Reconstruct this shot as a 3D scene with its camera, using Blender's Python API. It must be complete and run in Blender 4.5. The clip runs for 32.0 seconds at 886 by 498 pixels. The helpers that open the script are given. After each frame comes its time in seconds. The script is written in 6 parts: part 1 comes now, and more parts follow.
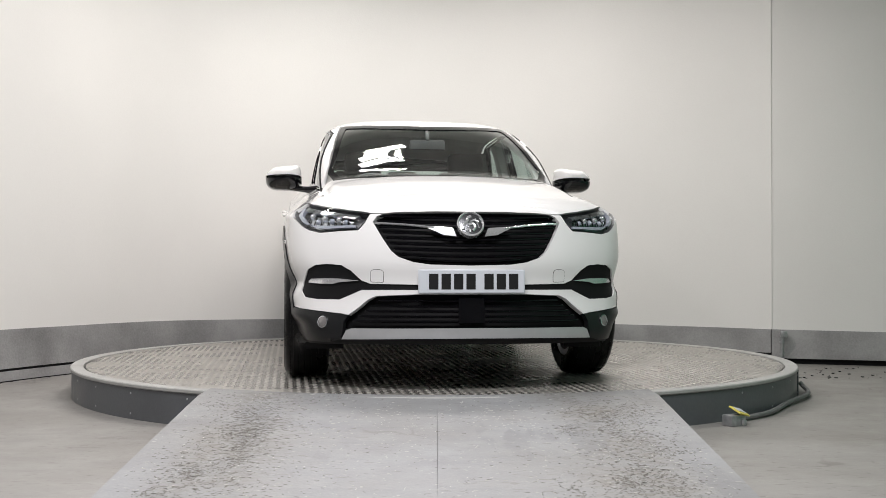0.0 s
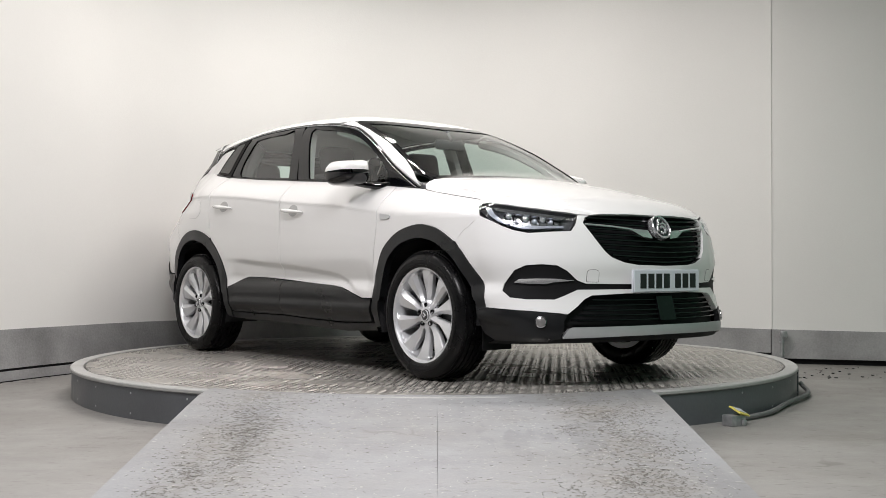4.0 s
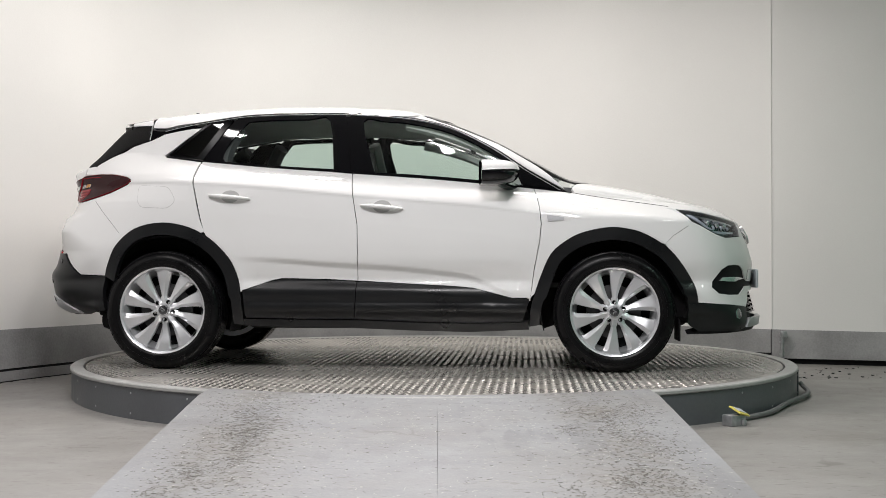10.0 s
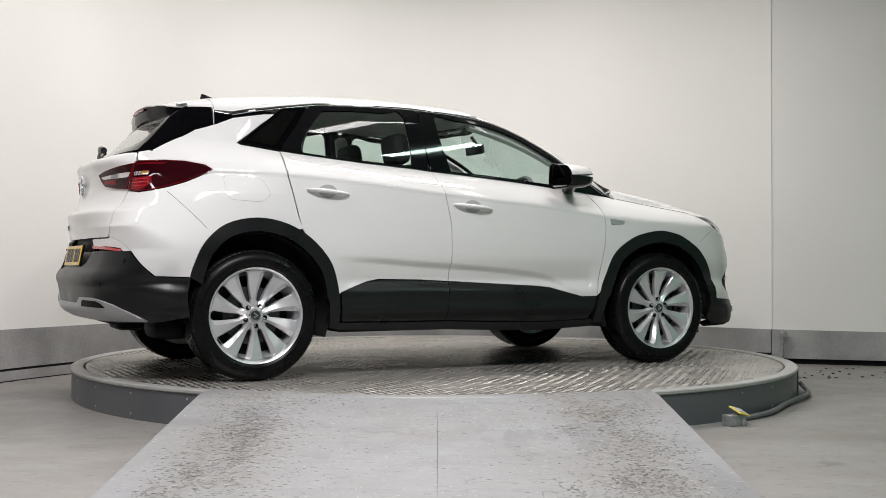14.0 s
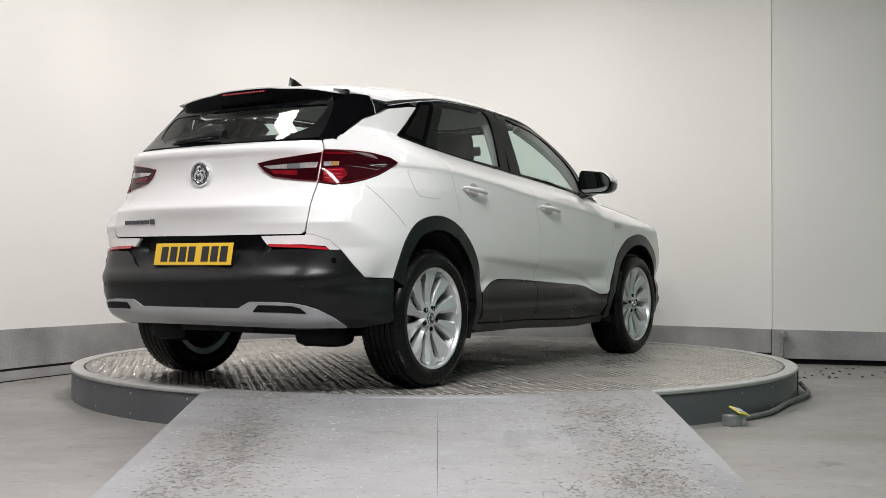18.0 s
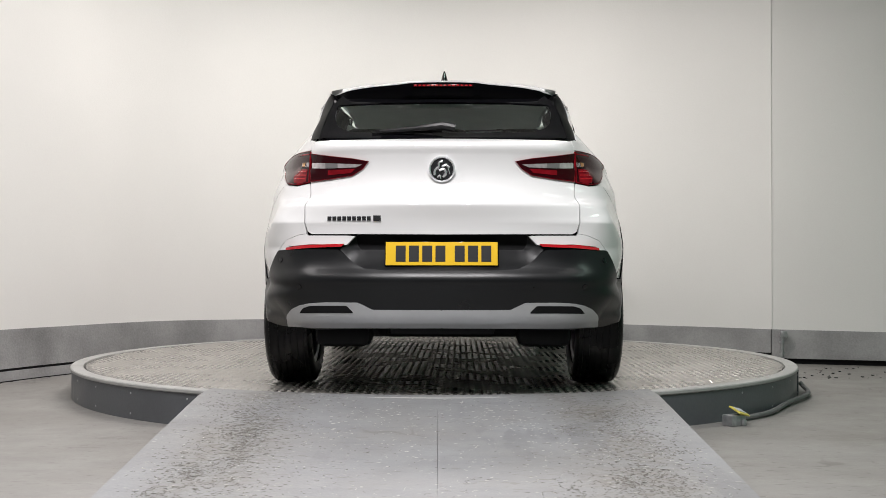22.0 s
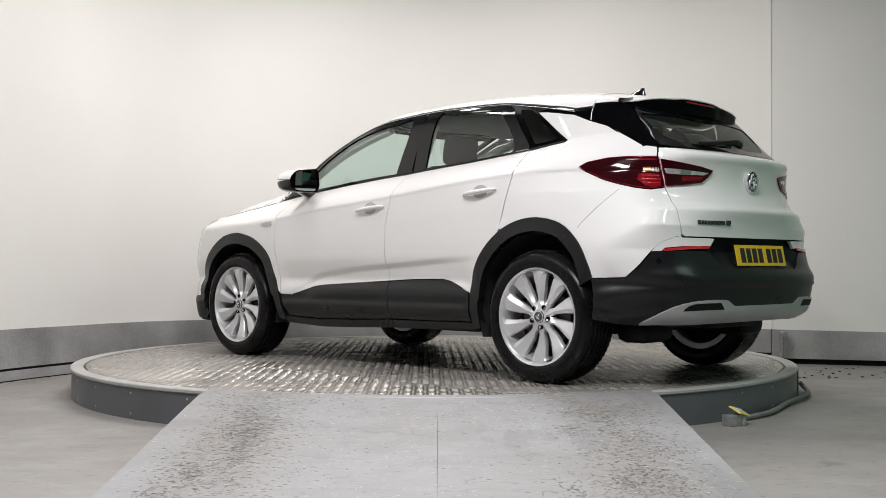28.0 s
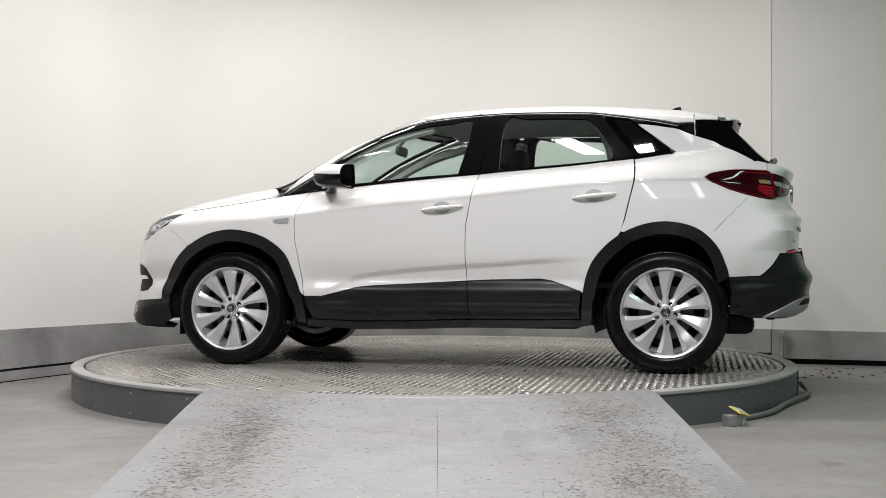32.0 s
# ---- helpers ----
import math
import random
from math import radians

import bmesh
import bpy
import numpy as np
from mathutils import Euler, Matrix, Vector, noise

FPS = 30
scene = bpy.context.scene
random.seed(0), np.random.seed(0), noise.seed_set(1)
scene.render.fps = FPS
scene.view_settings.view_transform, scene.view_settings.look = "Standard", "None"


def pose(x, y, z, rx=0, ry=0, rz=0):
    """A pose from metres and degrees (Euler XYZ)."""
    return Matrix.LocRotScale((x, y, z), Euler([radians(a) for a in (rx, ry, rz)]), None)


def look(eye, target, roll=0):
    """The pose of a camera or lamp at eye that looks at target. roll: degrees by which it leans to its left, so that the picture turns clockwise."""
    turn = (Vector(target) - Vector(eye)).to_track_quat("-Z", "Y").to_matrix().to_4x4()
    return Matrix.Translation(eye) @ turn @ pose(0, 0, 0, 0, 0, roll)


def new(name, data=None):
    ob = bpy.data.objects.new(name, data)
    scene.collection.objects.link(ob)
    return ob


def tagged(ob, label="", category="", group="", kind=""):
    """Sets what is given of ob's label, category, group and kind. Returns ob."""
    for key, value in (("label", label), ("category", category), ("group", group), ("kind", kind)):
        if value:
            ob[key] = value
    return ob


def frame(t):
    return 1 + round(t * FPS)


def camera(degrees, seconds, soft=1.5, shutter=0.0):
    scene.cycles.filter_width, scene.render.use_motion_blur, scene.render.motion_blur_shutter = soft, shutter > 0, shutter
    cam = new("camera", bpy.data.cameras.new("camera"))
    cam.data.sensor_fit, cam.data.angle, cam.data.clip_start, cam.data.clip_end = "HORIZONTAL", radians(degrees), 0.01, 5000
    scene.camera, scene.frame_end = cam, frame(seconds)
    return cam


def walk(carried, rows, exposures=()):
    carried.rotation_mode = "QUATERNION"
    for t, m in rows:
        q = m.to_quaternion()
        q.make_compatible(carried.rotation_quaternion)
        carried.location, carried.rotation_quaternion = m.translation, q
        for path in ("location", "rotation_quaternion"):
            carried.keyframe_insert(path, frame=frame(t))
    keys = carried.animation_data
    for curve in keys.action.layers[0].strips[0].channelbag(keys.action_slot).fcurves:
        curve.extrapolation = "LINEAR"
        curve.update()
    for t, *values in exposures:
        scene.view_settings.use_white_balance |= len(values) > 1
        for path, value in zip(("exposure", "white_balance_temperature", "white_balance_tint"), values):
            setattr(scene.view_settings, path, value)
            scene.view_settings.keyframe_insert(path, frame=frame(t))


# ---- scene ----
cam = camera(43.03, 32.0, soft=0.7)
EYE = (0, -7.5696, 0.6187)
STAND = look(EYE, (0.0531, 0, 0.7323), 0.072)
walk(cam, [(0, STAND), (32.0, STAND)], exposures=[(0, 0.0), (32.0, 0.0)])

# turning: the table carries the car round at a steady rate
TURN_START, TURN_RATE = 187.41, 7.7837
CAR_OFF = (0.0857, -0.2128)
FLOOR_Z = -0.18
TABLE_R = 2.33

# ---- light: the hall is closed, lit by unseen strip lights under its ceiling ----
world = bpy.data.worlds.new("world")
scene.world = world
world.use_nodes = True
world.node_tree.nodes["Background"].inputs[0].default_value = (0.9, 0.95, 1.0, 1)
world.node_tree.nodes["Background"].inputs[1].default_value = 0.02

CEILING_Z = 4.1
LAMP_Z = 3.55
# x, y, turn, length, width, watts, colour
STRIPS = [(-0.55, -4.6, 90, 1.1, 0.2, 100, (1.0, 0.97, 0.985)), (0.35, -4.6, 90, 1.1, 0.2, 100, (1.0, 0.97, 0.985)),
          (-2.0, -0.7, 45, 1.3, 0.2, 14, (1.0, 0.945, 0.925)), (-0.75, 0.1, 0, 1.3, 0.2, 56, (1.0, 0.94, 0.91)), (0.75, 0.1, 0, 1.3, 0.2, 58, (1.0, 0.94, 0.91)), (2.0, -0.8, -45, 1.3, 0.2, 4, (1.0, 0.945, 0.92)),
          (-0.44, 1.02, 32, 0.62, 0.12, 7, (1.0, 0.97, 0.93)), (-0.44, 1.2, 32, 0.62, 0.12, 7, (1.0, 0.97, 0.93)),
          (-2.5, -3.2, 90, 1.3, 0.2, 40, (1.0, 0.95, 0.945)), (2.2, -3.0, 90, 1.3, 0.2, 7, (1.0, 0.96, 0.945)),
          # greenish lamp added out of view to tint whatever faces right
          (3.9, -3.6, 90, 1.3, 0.2, 29, (0.74, 1.0, 0.87))]
for x, y, turn, length, width, watts, colour in STRIPS:
    data = bpy.data.lights.new("strip_lamp", "AREA")
    data.shape, data.size, data.size_y, data.energy, data.color = "RECTANGLE", length, width, watts, colour
    lamp = new("strip_lamp", data)
    lamp.matrix_world = pose(x, y, LAMP_Z - 0.012, 0, 0, turn)


# ---- materials ----
def material(name, base, rough=0.5, metal=0.0, coat=0.0, vary=0.0, scale=8.0, bump=0.0, bump_scale=60.0, rough_vary=0.0, tint=None, ior=1.5, emit=None):
    """A principled surface whose colour, gloss and relief vary at two scales."""
    m = bpy.data.materials.new(name)
    m.use_nodes = True
    n, l = m.node_tree.nodes, m.node_tree.links
    p = n["Principled BSDF"]
    p.inputs["Base Color"].default_value = (*base, 1)
    p.inputs["Roughness"].default_value, p.inputs["Metallic"].default_value = rough, metal
    p.inputs["Coat Weight"].default_value, p.inputs["Coat Roughness"].default_value, p.inputs["IOR"].default_value = coat, 0.03, ior
    if emit:
        p.inputs["Emission Color"].default_value, p.inputs["Emission Strength"].default_value = (*emit[0], 1), emit[1]
    if vary or bump or rough_vary:
        c = n.new("ShaderNodeTexCoord")
        big, small = n.new("ShaderNodeTexNoise"), n.new("ShaderNodeTexNoise")
        big.inputs["Scale"].default_value, small.inputs["Scale"].default_value = scale, bump_scale
        big.inputs["Detail"].default_value, small.inputs["Detail"].default_value = 6, 5
        l.new(c.outputs["Object"], big.inputs["Vector"]), l.new(c.outputs["Object"], small.inputs["Vector"])
    if vary:
        both = n.new("ShaderNodeMath")
        both.operation = "MULTIPLY_ADD"
        both.inputs[1].default_value = 0.35
        l.new(small.outputs["Fac"], both.inputs[0]), l.new(big.outputs["Fac"], both.inputs[2])
        ramp = n.new("ShaderNodeValToRGB")
        dark = tint or tuple(v * (1 - vary) for v in base)
        ramp.color_ramp.elements[0].position, ramp.color_ramp.elements[0].color = 0.42, (*dark, 1)
        ramp.color_ramp.elements[1].position, ramp.color_ramp.elements[1].color = 0.86, (*(min(1, v * (1 + vary * 0.6)) for v in base), 1)
        l.new(both.outputs[0], ramp.inputs[0]), l.new(ramp.outputs[0], p.inputs["Base Color"])
    if rough_vary:
        r = n.new("ShaderNodeMapRange")
        r.inputs["From Min"].default_value, r.inputs["From Max"].default_value = 0.3, 0.7
        r.inputs["To Min"].default_value, r.inputs["To Max"].default_value = max(0.02, rough - rough_vary), min(1, rough + rough_vary)
        l.new(big.outputs["Fac"], r.inputs["Value"]), l.new(r.outputs[0], p.inputs["Roughness"])
    if bump:
        b = n.new("ShaderNodeBump")
        b.inputs["Strength"].default_value, b.inputs["Distance"].default_value = bump, 0.01
        l.new(small.outputs["Fac"], b.inputs["Height"]), l.new(b.outputs[0], p.inputs["Normal"])
    return m


def glazing(name, tint, gloss=1.0, face_on=0.055, rise=4.0):
    """Thin clear glass: it lets light straight through and mirrors by its angle."""
    m = bpy.data.materials.new(name)
    m.use_nodes = True
    n, l = m.node_tree.nodes, m.node_tree.links
    n.remove(n["Principled BSDF"])
    clear, shine, mix, fres = n.new("ShaderNodeBsdfTransparent"), n.new("ShaderNodeBsdfGlossy"), n.new("ShaderNodeMixShader"), n.new("ShaderNodeLayerWeight")
    clear.inputs[0].default_value = (*tint, 1)
    shine.inputs["Roughness"].default_value = 0.02
    shine.inputs["Color"].default_value = (gloss, gloss, gloss, 1)
    fres.inputs["Blend"].default_value = 0.5
    steep, lift = n.new("ShaderNodeMath"), n.new("ShaderNodeMath")
    steep.operation, steep.inputs[1].default_value = "POWER", rise
    lift.operation, lift.inputs[1].default_value, lift.inputs[2].default_value = "MULTIPLY_ADD", 0.9, face_on
    l.new(fres.outputs["Facing"], steep.inputs[0]), l.new(steep.outputs[0], lift.inputs[0])
    l.new(lift.outputs[0], mix.inputs[0]), l.new(clear.outputs[0], mix.inputs[1]), l.new(shine.outputs[0], mix.inputs[2])
    l.new(mix.outputs[0], n["Material Output"].inputs["Surface"])
    return m


WHITE = material("white_car_paint", (0.775, 0.775, 0.772), 0.6, coat=1.0, vary=0.015, scale=3, bump_scale=400)
BLACK_PLASTIC = material("grained_dark_plastic", (0.008, 0.0085, 0.0095), 0.32, vary=0.2, scale=5, ior=1.42, bump=0.03, bump_scale=500, rough_vary=0.06)
GLOSS_BLACK = material("gloss_black_trim", (0.004, 0.004, 0.005), 0.05)
FIN_BLACK = material("satin_black_panel", (0.002, 0.002, 0.0025), 0.12, ior=1.13)
DARK = material("shadow_black_plastic", (0.005, 0.005, 0.006), 0.6, vary=0.3, scale=6, ior=1.3)
LINER = material("felt_arch_liner", (0.012, 0.012, 0.013), 0.95, vary=0.4, scale=12, bump=0.6, bump_scale=220)
CHROME = material("bright_chrome", (0.86, 0.87, 0.89), 0.16, 0.8)
SATIN = material("satin_silver_trim", (0.54, 0.55, 0.565), 0.36, 0.55, vary=0.05, scale=9)
ALLOY = material("silver_wheel_lacquer", (0.7, 0.71, 0.73), 0.32, 0.6, coat=0.4, vary=0.05, scale=9)
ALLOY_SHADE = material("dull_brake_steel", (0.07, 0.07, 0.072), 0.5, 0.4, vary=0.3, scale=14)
RUBBER = material("tyre_rubber", (0.005, 0.005, 0.0055), 0.3, vary=0.35, scale=7, bump=0.03, bump_scale=260, rough_vary=0.1, ior=1.28)
GLASS = glazing("door_glass_clear", (0.78, 0.88, 0.84), face_on=0.075)
SCREEN = glazing("windscreen_glass", (0.82, 0.92, 0.89), face_on=0.085)
PRIVACY = glazing("dark_privacy_glass", (0.07, 0.075, 0.075))
LENS = glazing("lamp_lens_clear", (0.9, 0.92, 0.93), face_on=0.045, rise=6.0)
RED_LENS = material("red_lamp_lens", (0.17, 0.005, 0.01), 0.1, ior=1.3, vary=0.35, scale=22)
DARK_RED = material("smoked_red_lens", (0.024, 0.0017, 0.0035), 0.05, ior=1.3)
BRIGHT_RED = material("red_reflector", (0.5, 0.012, 0.02), 0.15, coat=1.0, bump=0.3, bump_scale=300)
SHADED_CELL = material("grey_lamp_cell", (0.25, 0.24, 0.24), 0.2, 0.4, coat=0.6)
AMBER = material("amber_reflector", (0.5, 0.24, 0.07), 0.2, 0.2, coat=0.6, vary=0.3, scale=40)
PALE_LENS = material("pale_lamp_reflector", (0.6, 0.56, 0.56), 0.15, 0.5, coat=1.0, vary=0.3, scale=40)
LIGHT_GUIDE = material("clear_light_guide", (0.45, 0.48, 0.55), 0.2, 0.2, coat=0.6, vary=0.15, scale=40)
LAMP_CHROME = material("lamp_reflector_chrome", (0.7, 0.72, 0.76), 0.14, 1.0, vary=0.3, scale=30)
PLATE_WHITE = material("white_plate_sheet", (0.62, 0.65, 0.7), 0.35, coat=0.4, vary=0.03, scale=14)
PLATE_YELLOW = material("yellow_plate_sheet", (0.8, 0.5, 0.012), 0.35, coat=0.4, vary=0.04, scale=14)
INK = material("black_plate_print", (0.012, 0.012, 0.013), 0.4)
CLOTH = material("dark_seat_cloth", (0.03, 0.03, 0.032), 0.85, vary=0.3, scale=18, bump=0.4, bump_scale=420)
LINING = material("grey_headlining", (0.66, 0.66, 0.64), 0.9, vary=0.08, scale=8, bump=0.2, bump_scale=300)
CABIN = material("dark_cabin_plastic", (0.085, 0.087, 0.09), 0.6, vary=0.2, scale=9)
MIRROR = material("mirror_glass", (0.4, 0.42, 0.43), 0.01, 1.0)

WALL = material("white_painted_wall", (0.74, 0.735, 0.715), 0.75, vary=0.035, scale=0.9, bump=0.08, bump_scale=90)
BAND = material("grey_painted_plinth", (0.29, 0.29, 0.29), 0.55, vary=0.34, scale=3.2, bump=0.25, bump_scale=70, rough_vary=0.12)
DARKWALL = material("dark_hall_wall", (0.07, 0.07, 0.072), 0.85, vary=0.1, scale=1.2)
GREYWALL = material("grey_hall_wall", (0.25, 0.25, 0.25), 0.85, vary=0.1, scale=1.2)
CEILING = material("dull_hall_ceiling", (0.4, 0.4, 0.4), 0.9, vary=0.1, scale=1.5)
GREENWALL = material("pale_green_wall", (0.13, 0.3, 0.21), 0.7, vary=0.06, scale=1)
PLATE = material("steel_tread_plate", (0.34, 0.325, 0.3), 0.27, 0.65, vary=0.25, scale=2.4, bump=0.2, bump_scale=120, rough_vary=0.08)
# raised lozenges coloured lighter than the plate to stand for their glints
TREAD = material("glint_tread_lozenge", (0.56, 0.54, 0.51), 0.36, 0.55, vary=0.12, scale=3.1, bump=0.1, bump_scale=150)
RIM = material("painted_steel_rim", (0.4, 0.4, 0.39), 0.42, 0.1, vary=0.15, scale=5, bump=0.15, bump_scale=90)
SKIRT = material("grey_painted_steel_skirt", (0.105, 0.112, 0.122), 0.4, vary=0.15, scale=3, bump=0.1, bump_scale=60, rough_vary=0.1)
STEEL = material("galvanised_steel", (0.42, 0.43, 0.44), 0.4, 0.7, vary=0.25, scale=25)
YELLOW = material("yellow_plastic", (0.7, 0.6, 0.12), 0.4, vary=0.1, scale=20)
CABLE = material("grey_cable_sheath", (0.16, 0.16, 0.16), 0.6, vary=0.2, scale=20)


def worn_paint(name, base, worn, dirt, tracks=(), rough=0.45, fleck=0.5, bands=0.28, wet=0.0):
    """Painted ground: cloudy wear, small chips that run across, bright flecks, and dirtier wheel tracks at given x."""
    m = bpy.data.materials.new(name)
    m.use_nodes = True
    n, l = m.node_tree.nodes, m.node_tree.links
    p = n["Principled BSDF"]
    c = n.new("ShaderNodeTexCoord")

    def noise_of(scale, stretch=(1, 1, 1), detail=6, rough=0.6):
        mp, t = n.new("ShaderNodeMapping"), n.new("ShaderNodeTexNoise")
        mp.inputs["Scale"].default_value = stretch
        t.inputs["Scale"].default_value, t.inputs["Detail"].default_value, t.inputs["Roughness"].default_value = scale, detail, rough
        l.new(c.outputs["Object"], mp.inputs[0]), l.new(mp.outputs[0], t.inputs["Vector"])
        return t.outputs["Fac"]

    def ramp_of(src, lo, hi):
        r = n.new("ShaderNodeMapRange")
        r.inputs["From Min"].default_value, r.inputs["From Max"].default_value = lo, hi
        l.new(src, r.inputs["Value"])
        return r.outputs[0]

    def mul(a, b, op="MULTIPLY"):
        k = n.new("ShaderNodeMath")
        k.operation = op
        l.new(a, k.inputs[0])
        if isinstance(b, float):
            k.inputs[1].default_value = b
        else:
            l.new(b, k.inputs[1])
        return k.outputs[0]

    def mix(fac, a, col):
        k = n.new("ShaderNodeMix")
        k.data_type = "RGBA"
        l.new(fac, k.inputs["Factor"])
        if isinstance(a, tuple):
            k.inputs["A"].default_value = (*a, 1)
        else:
            l.new(a, k.inputs["A"])
        k.inputs["B"].default_value = (*col, 1)
        return k.outputs["Result"]
    cloud = ramp_of(noise_of(1.1), 0.4, 0.66)
    col = mix(cloud, base, worn)
    col = mix(mul(ramp_of(noise_of(7), 0.45, 0.7), 0.5), col, tuple(v * 0.82 for v in base))
    chips = ramp_of(noise_of(38, (0.45, 1.3, 1), 4), 0.62, 0.66)
    col = mix(mul(chips, 0.55), col, dirt)
    if tracks:
        xyz = n.new("ShaderNodeSeparateXYZ")
        l.new(c.outputs["Object"], xyz.inputs[0])
        total = None
        for at in tracks:
            d = mul(mul(xyz.outputs[0], -at, "ADD"), 1.0, "ABSOLUTE")
            band = n.new("ShaderNodeMapRange")
            band.interpolation_type = "SMOOTHSTEP"
            band.inputs["From Min"].default_value, band.inputs["From Max"].default_value = bands, 0.04
            l.new(d, band.inputs["Value"])
            total = band.outputs[0] if total is None else mul(total, band.outputs[0], "ADD")
        grit = ramp_of(noise_of(26, (0.7, 1.2, 1), 5, 0.75), 0.47, 0.57)
        patchy = ramp_of(noise_of(3.2), 0.36, 0.6)
        col = mix(mul(mul(total, grit), patchy), col, dirt)
        col = mix(mul(mul(total, patchy), 0.4), col, tuple(v * 1.25 for v in dirt))
    # smears that run across, and damp runs down the slope
    col = mix(mul(ramp_of(noise_of(2.6, (0.35, 2.4, 1), 7, 0.65), 0.5, 0.68), 0.45), col, tuple(v * 0.74 for v in base))
    if wet:
        runs = mul(ramp_of(noise_of(1.5, (2.4, 0.55, 1), 5, 0.55), 0.56, 0.6), wet)
        col = mix(mul(runs, ramp_of(noise_of(1.3), 0.45, 0.6)), col, tuple(v * 0.62 for v in base))
    flecks = mul(ramp_of(noise_of(70, (0.5, 1.4, 1), 3), 0.68, 0.71), fleck)
    col = mix(flecks, col, (0.62, 0.6, 0.56))
    # wandering dark cracks
    v = n.new("ShaderNodeTexVoronoi")
    v.feature = "DISTANCE_TO_EDGE"
    v.inputs["Scale"].default_value = 0.9
    warp, add = n.new("ShaderNodeTexNoise"), n.new("ShaderNodeVectorMath")
    warp.inputs["Scale"].default_value = 2.3
    l.new(c.outputs["Object"], warp.inputs["Vector"])
    l.new(c.outputs["Object"], add.inputs[0]), l.new(warp.outputs["Color"], add.inputs[1])
    l.new(add.outputs[0], v.inputs["Vector"])
    crack = mul(mul(ramp_of(v.outputs["Distance"], 0.014, 0.004), ramp_of(noise_of(2.2), 0.54, 0.62)), 0.35)
    col = mix(crack, col, tuple(q * 0.8 for q in dirt))
    l.new(col, p.inputs["Base Color"])
    r = n.new("ShaderNodeMapRange")
    r.inputs["To Min"].default_value, r.inputs["To Max"].default_value = rough - 0.12, rough + 0.2
    l.new(noise_of(5), r.inputs["Value"]), l.new(r.outputs[0], p.inputs["Roughness"])
    b = n.new("ShaderNodeBump")
    b.inputs["Strength"].default_value, b.inputs["Distance"].default_value = 0.35, 0.004
    l.new(noise_of(60), b.inputs["Height"]), l.new(b.outputs[0], p.inputs["Normal"])
    return m


FLOOR = worn_paint("worn_grey_floor_paint", (0.27, 0.262, 0.25), (0.205, 0.195, 0.18), (0.085, 0.075, 0.062), fleck=0.25)
RAMP = worn_paint("scuffed_grey_ramp_paint", (0.275, 0.28, 0.29), (0.245, 0.242, 0.238), (0.165, 0.155, 0.14), (-0.78, 0.7), fleck=0.6, wet=0.5)


# ---- mesh helpers ----
def finish(name, bm, mat, parent=None, label="", smooth=True, angle=35):
    me = bpy.data.meshes.new(name)
    bm.normal_update()
    bm.to_mesh(me)
    bm.free()
    for m in mat if isinstance(mat, (list, tuple)) else [mat]:
        me.materials.append(m)
    if smooth:
        me.shade_smooth()
        me.set_sharp_from_angle(angle=radians(angle))
    ob = new(name, me)
    ob.parent = parent
    if label:
        tagged(ob, label)
    return ob


part = finish


def box(bm, sx, sy, sz, at=(0, 0, 0), m=None, bevel=0.0, seg=2):
    """Adds a box with rounded edges, centred at a place."""
    made = bmesh.ops.create_cube(bm, size=1, matrix=Matrix.Translation(at) @ (m or Matrix()) @ Matrix.Diagonal((sx, sy, sz, 1)))
    if bevel:
        es = list({e for v in made["verts"] for e in v.link_edges})
        bmesh.ops.bevel(bm, geom=es, offset=bevel, segments=seg, affect="EDGES", profile=0.5)


def tube(bm, path, radius, sides=8, closed=False, squash=1.0):
    """Adds a round bar along a path of points."""
    pts = [Vector(p) for p in path]
    rings, up = [], None
    for i, p in enumerate(pts):
        a = pts[i - 1] if i or closed else p
        b = pts[(i + 1) % len(pts)] if i < len(pts) - 1 or closed else p
        d = (b - a).normalized()
        if up is None:
            up = Vector((0, 0, 1)) if abs(d.z) < 0.9 else Vector((1, 0, 0))
        u = (up - d * up.dot(d)).normalized()
        up = u
        w = d.cross(u)
        r = radius[i] if isinstance(radius, (list, tuple)) else radius
        rings.append([bm.verts.new(p + (u * math.cos(k * math.tau / sides) * squash + w * math.sin(k * math.tau / sides)) * r) for k in range(sides)])
    n = len(rings)
    for i in range(n if closed else n - 1):
        a, b = rings[i], rings[(i + 1) % n]
        for k in range(sides):
            bm.faces.new((a[k], a[(k + 1) % sides], b[(k + 1) % sides], b[k]))
    if not closed:
        bm.faces.new(rings[0][::-1])
        bm.faces.new(rings[-1])


def lathe(bm, profile, steps=48, m=None, close=False):
    """Turns a profile of (radius, height) about z."""
    m = m or Matrix()
    rings = []
    for r, h in profile:
        rings.append([bm.verts.new(m @ Vector((r * math.cos(k * math.tau / steps), r * math.sin(k * math.tau / steps), h))) for k in range(steps)])
    n = len(rings)
    for i in range(n if close else n - 1):
        a, b = rings[i], rings[(i + 1) % n]
        for k in range(steps):
            bm.faces.new((a[k], a[(k + 1) % steps], b[(k + 1) % steps], b[k]))
    return rings


def slab(bm, outline, z0, z1):
    """An upright prism on an outline of (x, y)."""
    lo = [bm.verts.new((x, y, z0)) for x, y in outline]
    hi = [bm.verts.new((x, y, z1)) for x, y in outline]
    bm.faces.new(lo[::-1]), bm.faces.new(hi)
    for i in range(len(lo)):
        j = (i + 1) % len(lo)
        bm.faces.new((lo[i], lo[j], hi[j], hi[i]))


